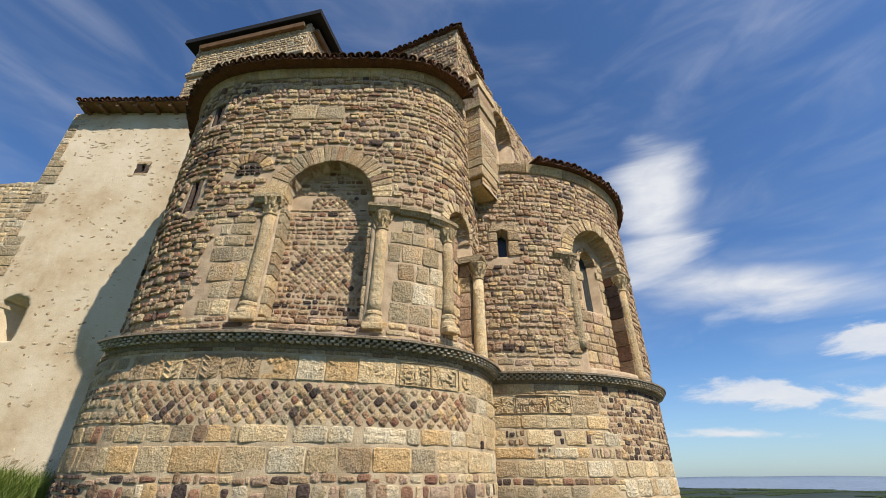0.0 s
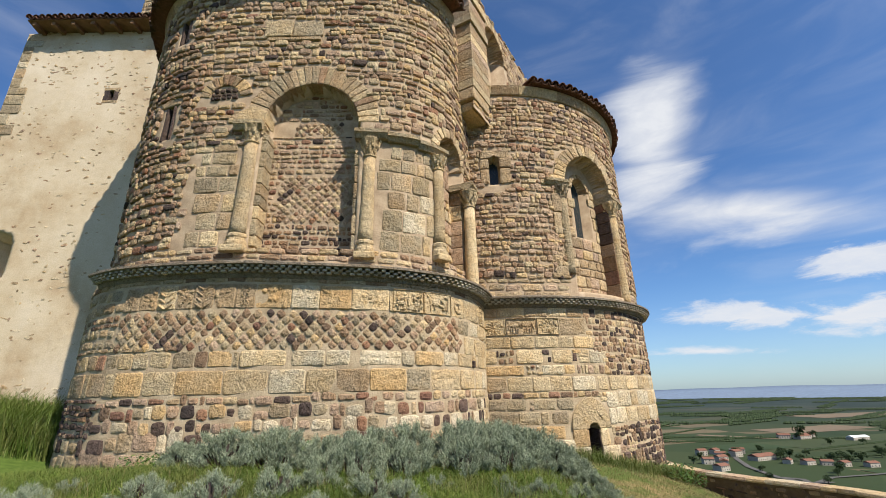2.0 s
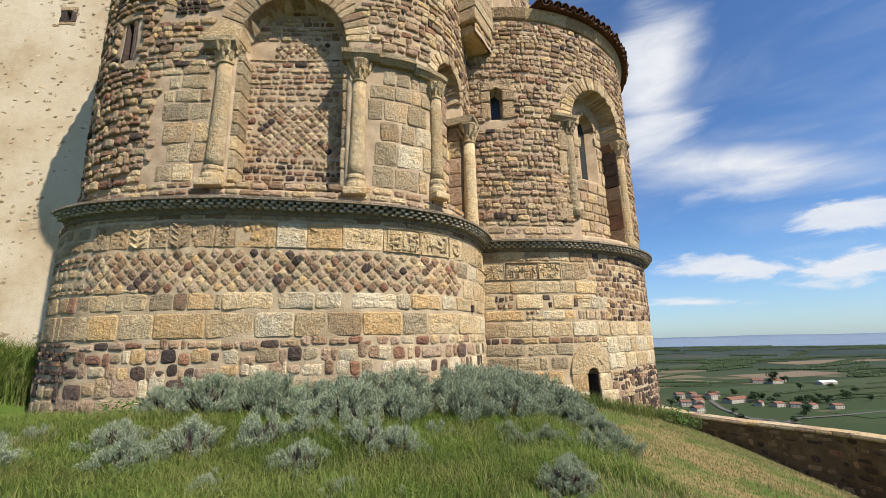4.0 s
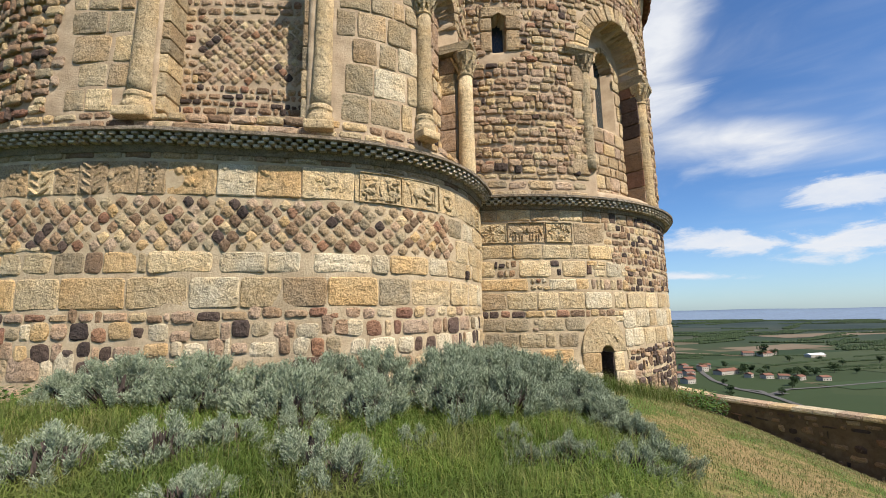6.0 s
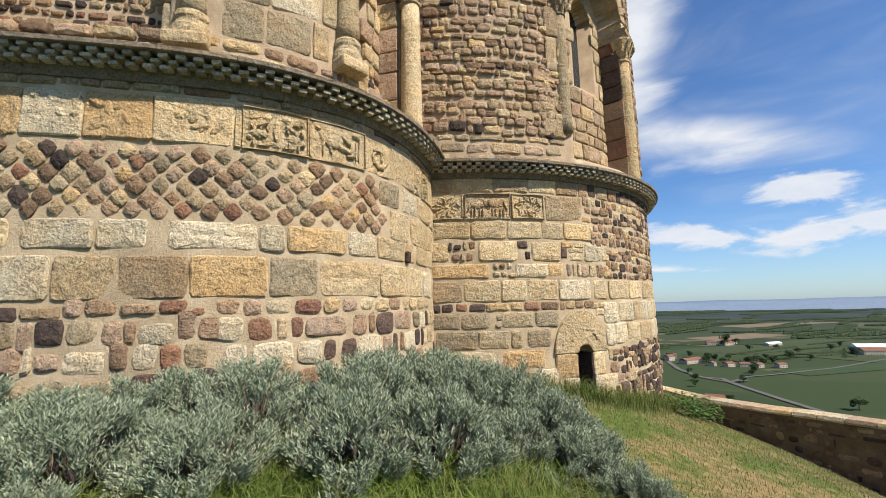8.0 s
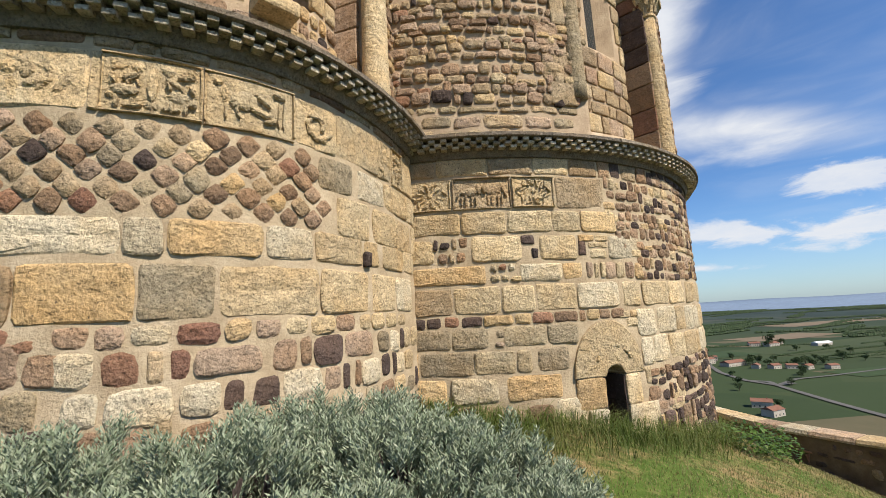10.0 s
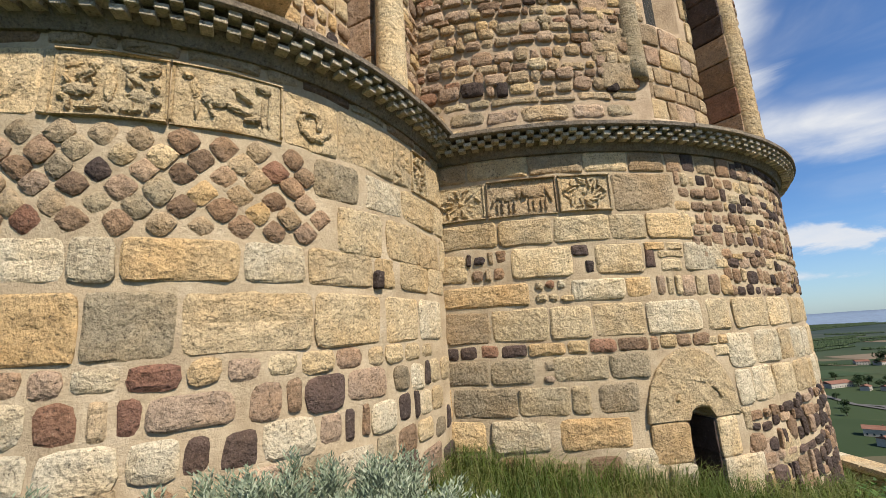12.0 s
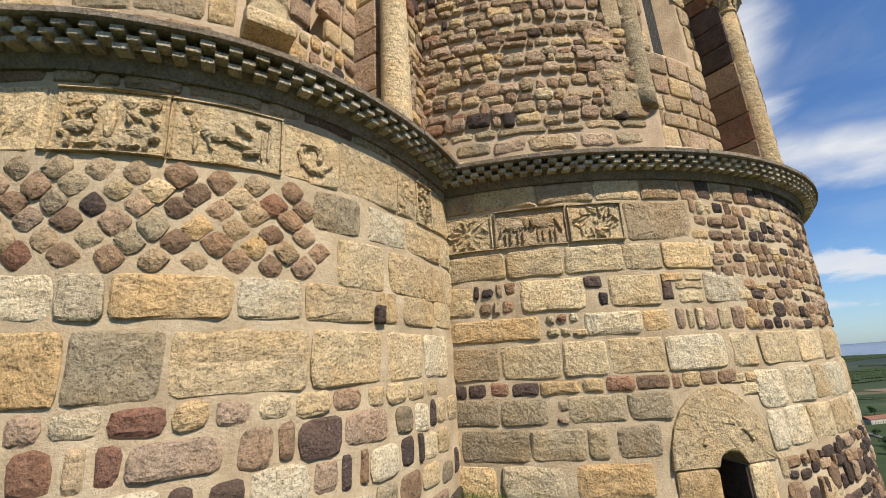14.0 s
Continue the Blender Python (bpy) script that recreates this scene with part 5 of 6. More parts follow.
def pier():
    u, v_ = Vector((math.cos(radians(149)), math.sin(radians(149)), 0)), Vector((math.cos(radians(59)), math.sin(radians(59)), 0))
    m = Matrix(((u.x, v_.x, 0, 1.22), (u.y, v_.y, 0, 11.5), (0, 0, 1, -0.2), (0, 0, 0, 1)))
    first = None
    rr = random.Random(8)
    z = 11.15
    k = 0
    while z < 15.2:
        h = rr.uniform(0.28, 0.5)
        bm = bmesh.new()
        g = 0.07 if 13.55 < z < 13.9 or z > 14.8 else 0.0
        box_bm(bm, (-0.02 - g, -0.03 - g, z), (1.15 + g, 1.3, z + h - 0.012), m, 0.02)
        if first is None:
            first = tagged(new("buttress_pier"), "squared stone pier carried on a rounded corbel", "pier", kind="structure")
        bm_part("pier_block", bm, [SAND, DRAB, GREY, DRAB, PINK][k % 5], first)
        z += h
        k += 1
    bm = bmesh.new()
    box_bm(bm, (0.0, -0.02, 10.72), (1.1, 1.2, 11.14), m, 0.05)
    bm_part("corbel", bm, DRAB, first)
    bm = bmesh.new()
    box_bm(bm, (0.12, 0.12, 10.38), (1.0, 1.2, 10.72), m, 0.12)
    bm_part("corbel", bm, SAND, first)


pier()

# belfry
belfry_wall, bp = block_walls("wall_belfry", (-7.85, 15.4), 168, 7.6, 4.2, 15.0, 24.75, "pale rubble belfry wall under a dark roof", [(iSAND, 3), (iPALE, 3), (iGREY, 2), (iDRAB, 3)], 51)
roof_belfry, _o = hip_roof("roof_belfry", bp, 0.66, 24.9, 1.4, 0.34, BLACK, "flat dark sheet-metal roof with a wide overhang")
for a, b_ in ((bp[1], bp[0]), (bp[0], bp[3])):
    ln = straight(tuple(a), tuple(b_))
    v, f = sweep(ln, -0.1, float(ln.s[-1]) + 0.1, [(-0.1, 22.0), (0.12, 22.0), (0.2, 22.15), (0.2, 22.3), (-0.1, 22.32)], level, 0.5)
    part("string_course", mesh_of("string_course", v, f, PALE), belfry_wall, "pale stone string course")
    v, f = sweep(ln, 0.3, float(ln.s[-1]) - 0.3, [(-0.05, 24.35), (0.25, 24.35), (0.3, 24.6), (-0.05, 24.6)], level, 0.5)
    part("cornice", mesh_of("cornice", v, f, WOOD), belfry_wall)

# ---------------------------------------------------------------- plastered building
PW = straight((-18.25, 15.0), (-9.4, 15.0))
BLIND = dict(s=1.75, hw=0.55, z0=5.9, spring=7.0, deep=0.4)
PUT = slot(4.24, 4.64, 13.5, 13.98)


def off_plaster(S, Z):
    o = 0.010 * np.sin(S * 1.1 + 0.6 * Z) * np.sin(Z * 0.9 - 0.3 * S) + np.random.default_rng(6).normal(0, 0.0035, S.shape)
    o = np.where(inside(BLIND, S, Z), -1.6, o)
    return np.where(inside(PUT, S, Z), -0.9, o)


wall_plaster = build_wall("wall_plastered_building", PW, 0.0, 8.85, -0.6, 17.2, off_plaster, level, "cream lime-plastered wall with stones showing through", step=0.09)
wall_plaster.data.materials[0] = PLASTER
pv = [(-18.25, 15.0, z) for z in (-0.6, 17.2)] + [(-18.25, 26.0, z) for z in (-0.6, 17.2)]
part("side_wall", mesh_of("side_wall", pv, [(0, 1, 3, 2)], PLASTER), wall_plaster)
pp = Pile(PW, level, 0.0, 61)
rr = random.Random(62)
for i in range(900):
    s, z = rr.uniform(0.2, 8.6), 0.8 + 16.5 * rr.random() ** 0.8
    if inside(BLIND, np.float64(s), np.float64(z), 0.3):
        continue
    w, h = rr.choice([rr.uniform(0.04, 0.10), rr.uniform(0.04, 0.10), rr.uniform(0.08, 0.20)]), rr.uniform(0.03, 0.085)
    t = rr.uniform(-0.35, 0.35)
    oval = [(w * math.cos(k) * rr.uniform(0.75, 1.1), h * math.sin(k) * rr.uniform(0.75, 1.1)) for k in np.linspace(0.3, 5.7, 6)]
    pp.stone([(s + a * math.cos(t) - c * math.sin(t), z + a * math.sin(t) + c * math.cos(t)) for a, c in oval], rr.choice([iDRAB, iSAND, iDRAB, iPINK, iPALE, iPALE]), proud=0.003, back=-0.05, rnd=0.3, swell=0.002)
# lining of the small hole; dark sides carry its inner shade as colour
for a, c, z0, z1 in ((4.12, 4.34, 13.48, 14.02), (4.54, 4.76, 13.48, 14.02), (4.12, 4.76, 13.36, 13.5), (4.1, 4.8, 14.0, 14.14)):
    pp.rect(a, c, z0, z1, iDARK if z0 > 13.4 and z1 < 14.1 else iDRAB, rnd=0.1, proud=0.008, back=-0.8, swell=0.0)
z = 0.5
while z < 16.9:
    h = rr.uniform(0.35, 0.55)
    pp.rect(0.01, rr.choice([0.45, 0.8]), z, z + h - 0.02, rr.choice([iPALE, iDRAB, iGREY]), rnd=0.1, proud=0.02)
    z += h
roof_plaster = tagged(new("roof_plastered_building", mesh_of("roof_plastered_building", [(-17.75, 14.35, 17.32), (-9.0, 14.35, 17.32), (-9.0, 20.5, 19.5), (-18.3, 20.5, 19.5), (-17.75, 14.35, 17.26), (-9.0, 14.35, 17.26), (-9.0, 15.2, 17.26), (-17.95, 15.2, 17.26), (-18.3, 20.5, 17.26)],
                                                                                      [(0, 1, 2, 3), (4, 5, 1, 0), (7, 6, 5, 4), (0, 3, 8, 4)], WOOD)), "tiled roof on wooden rafters over the plastered wall", "roof", kind="structure")
ln = straight((-17.75, 14.4), (-9.0, 14.4))
eave_tiles(roof_plaster, ln, 0.1, 8.6, 0.12, 17.32, 20)
for i in range(11):
    bm = bmesh.new()
    box_bm(bm, (-17.6 + i * 0.85, 14.42, 17.08), (-17.44 + i * 0.85, 15.1, 17.255), bevel=0.01)
    bm_part("rafter", bm, WOOD, roof_plaster)
# lower ruined wall to the side
LW = straight((-24.0, 15.6), (-18.2, 15.6))
wall_side = build_wall("wall_yard", LW, 0.0, 5.8, -0.6, 13.4, lambda S, Z: rough(S, Z), level, "lower wall of pale rubble beside the plastered building", step=0.2)
lp = Pile(LW, level, 0.0, 63)
lp.courses(0.1, 5.7, 5.0, 13.5, (0.18, 0.3), (0.25, 0.6), [(iPALE, 3), (iSAND, 3), (iGREY, 2)], anywhere)

# ---------------------------------------------------------------- parapet at the hill's edge
EDGE = Curve([(8.0, 18.6), (7.95, 17.2), (8.25, 15.7), (9.35, 13.8), (10.1, 12.2), (10.45, 10.4), (10.5, 8.0), (10.2, 4.0), (9.4, -2.0), (8.6, -6.0)], (8.25, 15.7))
EDGE_S = np.linspace(float(EDGE.s[0]), float(EDGE.s[-1]), 200)


def edge_top(s):
    return -1.24 + 0.035 * np.maximum(0, np.asarray(s) - 1.5)


def edge_drop(s, z):
    """Heights counted from the parapet's top."""
    return z + edge_top(s)


v, f = sweep(EDGE, float(EDGE.s[0]), float(EDGE.s[-1]), [(0.0, -2.2), (0.0, 0.0), (-0.42, 0.0), (-0.42, -2.2)], edge_drop, 0.2)
parapet = tagged(new("parapet", mesh_of("parapet", v, f, SHADED_MORTAR)), "low rubble parapet of dark stones capped with pale slabs", "wall", kind="structure")
pe = Pile(EDGE, edge_drop, 0.0, 71)
pe.courses(-2.5, 19, -1.5, -0.03, (0.12, 0.24), (0.14, 0.42), [(iBROWN, 5), (iDARK, 5), (iRED, 1), (iDRAB, 1)], lambda s, z, w, h: math.sin(s * 7.1 + z * 11.3) + math.sin(s * 3.3 - z * 17.0) > -0.5, proud=0.010, wild=0.18, gap=0.05, rnd=0.34)
s = -2.8
while s < 19:
    w = rr.uniform(0.35, 0.7)
    prof = [(-0.46, 0.01), (0.05, 0.01), (0.06, 0.05), (0.03, 0.10 + rr.uniform(0, 0.03)), (-0.44, 0.11)]
    v, f = sweep(EDGE, s + 0.01, s + w - 0.01, prof, edge_drop, 0.2)
    part("coping_stone", mesh_of("coping_stone", v, f, [PALE, SAND, PINK][rr.randrange(3)]), parapet)
    s += w

# ---------------------------------------------------------------- the nave that closes the church behind the apses
def nave():
    x0, x1, y0, y1, z0, z1, zr = -10.4, 5.2, 18.3, 31.0, -2.0, 14.6, 17.6
    v = [(x, y, z) for z in (z0, z1) for x, y in ((x0, y0), (x1, y0), (x1, y1), (x0, y1))] + [((x0 + x1) / 2, y0, zr), ((x0 + x1) / 2, y1, zr)]
    wall = tagged(new("wall_nave", mesh_of("wall_nave", v, [(0, 1, 5, 8, 4), (1, 2, 6, 5), (2, 3, 7, 9, 6), (3, 0, 4, 7)], OLD_MORTAR)), "plain rubble nave wall behind the apses", "wall", kind="structure")
    r = [(x0 - 0.4, y0 - 0.3, z1 - 0.1), (x0 - 0.4, y1 + 0.3, z1 - 0.1), ((x0 + x1) / 2, y1 + 0.3, zr + 0.1), ((x0 + x1) / 2, y0 - 0.3, zr + 0.1), (x1 + 0.4, y1 + 0.3, z1 - 0.1), (x1 + 0.4, y0 - 0.3, z1 - 0.1)]
    r += [(x, y, z + 0.12) for x, y, z in r]
    f = [(0, 1, 2, 3), (3, 2, 4, 5), (6, 9, 8, 7), (9, 11, 10, 8), (0, 3, 9, 6), (3, 5, 11, 9), (0, 6, 7, 1), (5, 4, 10, 11)]
    tagged(new("roof_nave", mesh_of("roof_nave", r, f, TILE)), "gabled clay-tile roof of the nave", "roof", kind="structure")
    side = [(-18.25, 15.05, -0.6), (-18.25, 26, -0.6), (-10.4, 26, -0.6), (-18.25, 26, 17.2), (-10.4, 26, 17.2)]
    part("back_wall", mesh_of("back_wall", side, [(1, 2, 4, 3)], PLASTER), wall_plaster)


nave()

# ---------------------------------------------------------------- plants
def leaf_mat(name, tones, rough=0.75, trans=0.25, dry=0.0):
    m, nt, bs = mat_nodes(name)
    b = Build(nt)
    pos = b.where()
    r = b.math("FRACT", b.math("ADD", b.chance(), b.math("MULTIPLY", b.noise(pos, 2.5, 3), 0.6)))
    n = len(tones)
    col = b.ramp(r, [(i / (n - 1), c) for i, c in enumerate(tones)])
    if dry:
        col = b.mix(b.span(b.noise(pos, 1.1, 5, 0.65), 0.46, 0.66, 0.0, dry), col, (0.24, 0.21, 0.085))
        col = b.mix(b.span(b.noise(pos, 0.7, 3, 0.6), 0.55, 0.40, 0.0, 0.45), col, (0.035, 0.07, 0.015))
    b.put(bs.inputs["Base Color"], col)
    bs.inputs["Roughness"].default_value = rough
    bs.inputs["Specular IOR Level"].default_value = 0.25
    tr = b.node("ShaderNodeBsdfTranslucent")
    b.put(tr.inputs["Color"], b.ramp(r, [(i / (n - 1), tuple(k * 0.9 for k in c)) for i, c in enumerate(tones)]))
    mixs = b.node("ShaderNodeMixShader")
    mixs.inputs[0].default_value = trans
    nt.links.new(bs.outputs[0], mixs.inputs[1])
    nt.links.new(tr.outputs[0], mixs.inputs[2])
    nt.links.new(mixs.outputs[0], nt.nodes["Material Output"].inputs["Surface"])
    return m


LAV = leaf_mat("lavender_leaf", [(0.105, 0.145, 0.085), (0.21, 0.255, 0.165), (0.305, 0.345, 0.24), (0.145, 0.19, 0.115), (0.38, 0.41, 0.305)], trans=0.12)
TWIG = ground_like("dry_twigs", [(0.3, (0.05, 0.04, 0.035)), (0.7, (0.15, 0.115, 0.10))], 9.0)
GRASS = leaf_mat("grass_blade", [(0.08, 0.132, 0.02), (0.125, 0.195, 0.033), (0.185, 0.26, 0.05), (0.095, 0.155, 0.024), (0.29, 0.31, 0.095)], 0.6, 0.35, dry=0.6)
# the grass tones again but darker, shade by the wall put into colour
SHADED_GRASS = leaf_mat("shaded_grass_blade", [(0.05, 0.08, 0.014), (0.085, 0.125, 0.022), (0.12, 0.16, 0.032), (0.06, 0.095, 0.016), (0.22, 0.21, 0.08)], 0.6, 0.3, dry=0.6)
STRAW = leaf_mat("dry_grass_blade", [(0.24, 0.19, 0.085), (0.08, 0.12, 0.028), (0.30, 0.24, 0.12), (0.095, 0.135, 0.032), (0.27, 0.215, 0.11), (0.13, 0.145, 0.048)], 0.7, 0.2)
IVY = leaf_mat("broad_leaf", [(0.035, 0.075, 0.015), (0.07, 0.13, 0.025), (0.12, 0.19, 0.04)], 0.45, 0.3)


def lavender_mesh(seed, rad, high, sprigs):
    """Upright leafy sprigs gathered in tufts over an uneven dome."""
    r = random.Random(seed)
    tufts = []
    for _ in range(int(sprigs / 34)):
        a, q = r.uniform(0, 6.283), math.sqrt(r.random())
        lobes = 1 + 0.18 * math.sin(3 * a + seed) + 0.1 * math.sin(7 * a + 2 * seed)
        tufts.append((rad * q * lobes * math.cos(a), rad * q * lobes * math.sin(a), high * (1 - 0.60 * q ** 2.4) * r.uniform(0.74, 1.08), q, a))
    v, f = [], []
    for x, y, top, q, a in tufts:
        out = Vector((math.cos(a) * q * 0.8 + r.uniform(-0.15, 0.15), math.sin(a) * q * 0.8 + r.uniform(-0.15, 0.15), 1)).normalized()
        tr = r.uniform(0.05, 0.085)
        for _ in range(34):
            w, e = r.uniform(0, 6.283), math.sqrt(r.random())
            d = (out + Vector((math.cos(w) * e * 0.35, math.sin(w) * e * 0.35, r.uniform(-0.1, 0.15)))).normalized()
            ln = r.uniform(0.09, 0.17)
            end = Vector((x + tr * e * math.cos(w), y + tr * e * math.sin(w), top - 0.05 * e * e + r.uniform(-0.03, 0.025)))
            p0 = end - d * ln
            n = 8
            for i in range(n):
                t = i / n
                w2 = r.uniform(0, 6.283)
                side = (d * r.uniform(0.7, 1.5) + Vector((math.cos(w2), math.sin(w2), 0)) * 0.8).normalized()
                base = p0 + d * ln * t
                tip = base + side * r.uniform(0.026, 0.044) * (1.15 - 0.45 * t)
                ac = side.cross(Vector((r.uniform(-1, 1), r.uniform(-1, 1), r.uniform(-1, 1)))).normalized() * 0.0036
                k = len(v)
                v += [tuple(base - ac * 0.5), tuple(base + (tip - base) * 0.5 + ac), tuple(tip), tuple(base + (tip - base) * 0.5 - ac)]
                f.append((k, k + 1, k + 2, k + 3))
    return mesh_of("foliage", v, f, LAV)


def twig_mesh(seed, rad, high):
    """The dark woody heart of a bush: many bent stems fanning from the root."""
    r = random.Random(seed + 90)
    v, f = [], []
    for _ in range(120):
        a, q = r.uniform(0, 6.283), math.sqrt(r.random())
        end = Vector((rad * 0.9 * q * math.cos(a), rad * 0.9 * q * math.sin(a), high * (0.70 - 0.5 * q ** 2.2) * r.uniform(0.75, 1.0)))
        st = Vector((rad * 0.25 * q * math.cos(a), rad * 0.25 * q * math.sin(a), -0.05))
        mid = (st + end) / 2 + Vector((r.uniform(-0.05, 0.05), r.uniform(-0.05, 0.05), -0.03))
        ac = Vector((-math.sin(a), math.cos(a), 0)) * r.uniform(0.006, 0.03)
        k = len(v)
        for p, w in ((st, 1.0), (mid, 0.8), (end, 0.4)):
            v += [tuple(p - ac * w), tuple(p + Vector((0, 0, 0.01))), tuple(p + ac * w)]
        for i in range(2):
            for j in range(2):
                b0 = k + i * 3 + j
                f.append((b0, b0 + 1, b0 + 4, b0 + 3))
    return mesh_of("woody_base", v, f, TWIG)


def lavender_kind(seed, rad, high, sprigs, label):
    ob = tagged(new("lavender_bush"), label, "lavender", "lavender bushes along the wall")
    part("foliage", lavender_mesh(seed, rad, high, sprigs), ob, "narrow grey-green leaves")
    part("woody_base", twig_mesh(seed, rad, high), ob, "dark woody stems", kind="stuff")
    return ob


def plant_bushes():
    rr = random.Random(77)
    kinds = [lavender_kind(1, 0.50, 0.56, 2900, "dense grey-green lavender bush at the foot of the apse wall"), lavender_kind(2, 0.44, 0.50, 2400, "rounded grey-green lavender bush with woody stems"), lavender_kind(3, 0.36, 0.40, 1000, "loose silvery lavender bush among tall grass")]
    spots = []
    # a bank along the wall
    x = -4.9
    while x < 1.6:
        for y, k in ((9.05, 0), (8.22, 1)):
            yy = y + 0.30 * max(0, x - 0.2) + rr.uniform(-0.12, 0.12)
            if k == 0 or x > -2.2:
                spots.append((x + rr.uniform(-0.12, 0.12), yy, k, (rr.uniform(1.35, 1.65) if k == 0 else rr.uniform(1.05, 1.4)) * (0.72 if x < -4.4 else 1.0)))
        x += 0.86
    for x, y, k, s in ((0.55, 9.75, 0, 1.5), (1.05, 10.0, 0, 1.5), (1.45, 9.5, 0, 1.55), (1.85, 9.45, 0, 1.45), (2.1, 9.0, 0, 1.2), (2.2, 8.5, 1, 1.1), (2.3, 9.7, 1, 1.1), (1.75, 8.75, 1, 1.15),
                       (-0.95, 6.75, 2, 1.15), (-0.6, 6.45, 2, 0.9), (-1.9, 7.25, 2, 1.1), (-2.35, 7.0, 2, 1.15), (-3.2, 6.85, 2, 1.2), (-3.7, 6.5, 2, 1.1), (-4.3, 7.1, 2, 1.1), (-1.3, 7.6, 2, 0.9), (-5.2, 6.1, 2, 1.2),
                       (-1.6, 6.1, 2, 0.9), (-5.9, 6.3, 2, 1.2), (-6.6, 6.7, 2, 1.1), (-0.1, 7.3, 2, 0.7), (-5.6, 5.6, 2, 1.0), (0.9, 7.5, 2, 0.6), (2.4, 8.0, 1, 0.8), (2.35, 7.3, 2, 0.95), (1.9, 6.9, 2, 0.85)):
        spots.append((x, y, k, s))
    for _ in range(20):
        spots.append((rr.uniform(-6.8, 1.6), rr.uniform(5.2, 7.7), 2, rr.uniform(0.4, 0.75)))
    used = set()
    for x, y, k, s in spots:
        m = pose(x, y, float(ground_z(x, y)) - 0.03, rr.uniform(-5, 5), rr.uniform(-5, 5), rr.uniform(0, 360)) @ Matrix.Diagonal((s, s, s * rr.uniform(0.88, 1.1), 1))
        if k not in used:
            kinds[k].matrix_basis = m
            used.add(k)
        else:
            ob = copy_thing(kinds[k], pose(0, 0, 0))
            ob.matrix_basis = m


plant_bushes()


def blades(name, count, area, high, wide, mat, label, seed, keep=None, bend=0.5, category="grass"):
    r = np.random.default_rng(seed)
    x, y = r.uniform(area[0], area[1], count), r.uniform(area[2], area[3], count)
    if keep is not None:
        ok = keep(x, y, r)
        x, y = x[ok], y[ok]
    n = len(x)
    z = ground_z(x, y) - 0.01
    a, h = r.uniform(0, 2 * np.pi, n), r.uniform(high[0], high[1], n)
    w = r.uniform(wide[0], wide[1], n)
    dx, dy = np.cos(a), np.sin(a)
    b1 = bend * r.uniform(0.2, 1.2, n) * h
    sx_, sy_ = -dy * w, dx * w
    P = np.empty((n, 5, 3))
    P[:, 0] = np.stack([x - sx_, y - sy_, z], 1)
    P[:, 1] = np.stack([x + sx_, y + sy_, z], 1)
    P[:, 2] = np.stack([x + dx * b1 * 0.3 + sx_ * 0.8, y + dy * b1 * 0.3 + sy_ * 0.8, z + h * 0.6], 1)
    P[:, 3] = np.stack([x + dx * b1 * 0.3 - sx_ * 0.8, y + dy * b1 * 0.3 - sy_ * 0.8, z + h * 0.6], 1)
    P[:, 4] = np.stack([x + dx * b1, y + dy * b1, z + h * np.clip(1.05 - bend * r.uniform(0.05, 0.55, n), 0.3, 1)], 1)
    k = (np.arange(n) * 5)[:, None]
    quads, tris = k + np.array([0, 1, 2, 3]), k + np.array([3, 2, 4])
    ob = new(name, mesh_of(name, P.reshape(-1, 3).tolist(), quads.tolist() + tris.tolist(), mat))
    tagged(ob, label, category, kind="stuff")


def on_mound(x, y, r):
    edge = 2.55 + 0.25 * np.sin(y * 1.7)
    patch = np.sin(x * 2.1 + y * 1.3) + np.sin(x * 0.9 - y * 2.2) + r.uniform(-0.8, 0.8, len(x))
    front = 4.9 + 0.5 * np.sin(x * 1.2) + 0.35 * np.maximum(0, x)
    return (x < edge) & (y > front + r.uniform(-0.4, 0.4, len(x))) & (patch > -1.5)


def by_wall(x, y, r):
    d = np.hypot(x - 2.279, y - 18.305) - 5.72
    return (d > 0.0) & (d < (0.25 + r.uniform(0, 1.0, len(x)) ** 2 * 1.5) * (1.4 - 0.16 * x)) & (y < 16)


def lawn_spot(x, y, r):
    return (np.hypot(x - 2.279, y - 18.305) > 5.76) & (x < 10)


blades("tall_grass", 200000, (-10.5, 2.9, 4.3, 9.8), (0.08, 0.28), (0.0022, 0.0045), GRASS, "uncut green grass growing between the lavender", 1, on_mound, 1.25)
blades("tall_grass", 16000, (-16.0, -9.0, 10.6, 14.6), (0.55, 1.25), (0.006, 0.012), GRASS, "tall green grass against the plastered wall", 2, lambda x, y, r: np.hypot((x + 12.5) / 3.4, (y - 12.6) / 2.0) < 1, 0.75)
blades("tall_grass", 60000, (0.5, 9.0, 10.6, 16.0), (0.12, 0.48), (0.0025, 0.0055), SHADED_GRASS, "long tangled grass along the foot of the small apse", 3, by_wall, 1.3)
blades("lawn", 110000, (1.2, 10.4, 4.0, 15.5), (0.025, 0.075), (0.002, 0.004), STRAW, "short sun-dried lawn", 4, lawn_spot, 0.9)
blades("dry_grass", 14000, (-9, 2.8, 3.8, 6.6), (0.05, 0.16), (0.002, 0.004), STRAW, "dry grass at the edge of the mound", 5, None, 0.8)
blades("dry_grass", 2500, (-6, 2.6, 6.6, 9.5), (0.15, 0.4), (0.0012, 0.0025), STRAW, "thin straw stalks among the green grass", 6, None, 0.5)


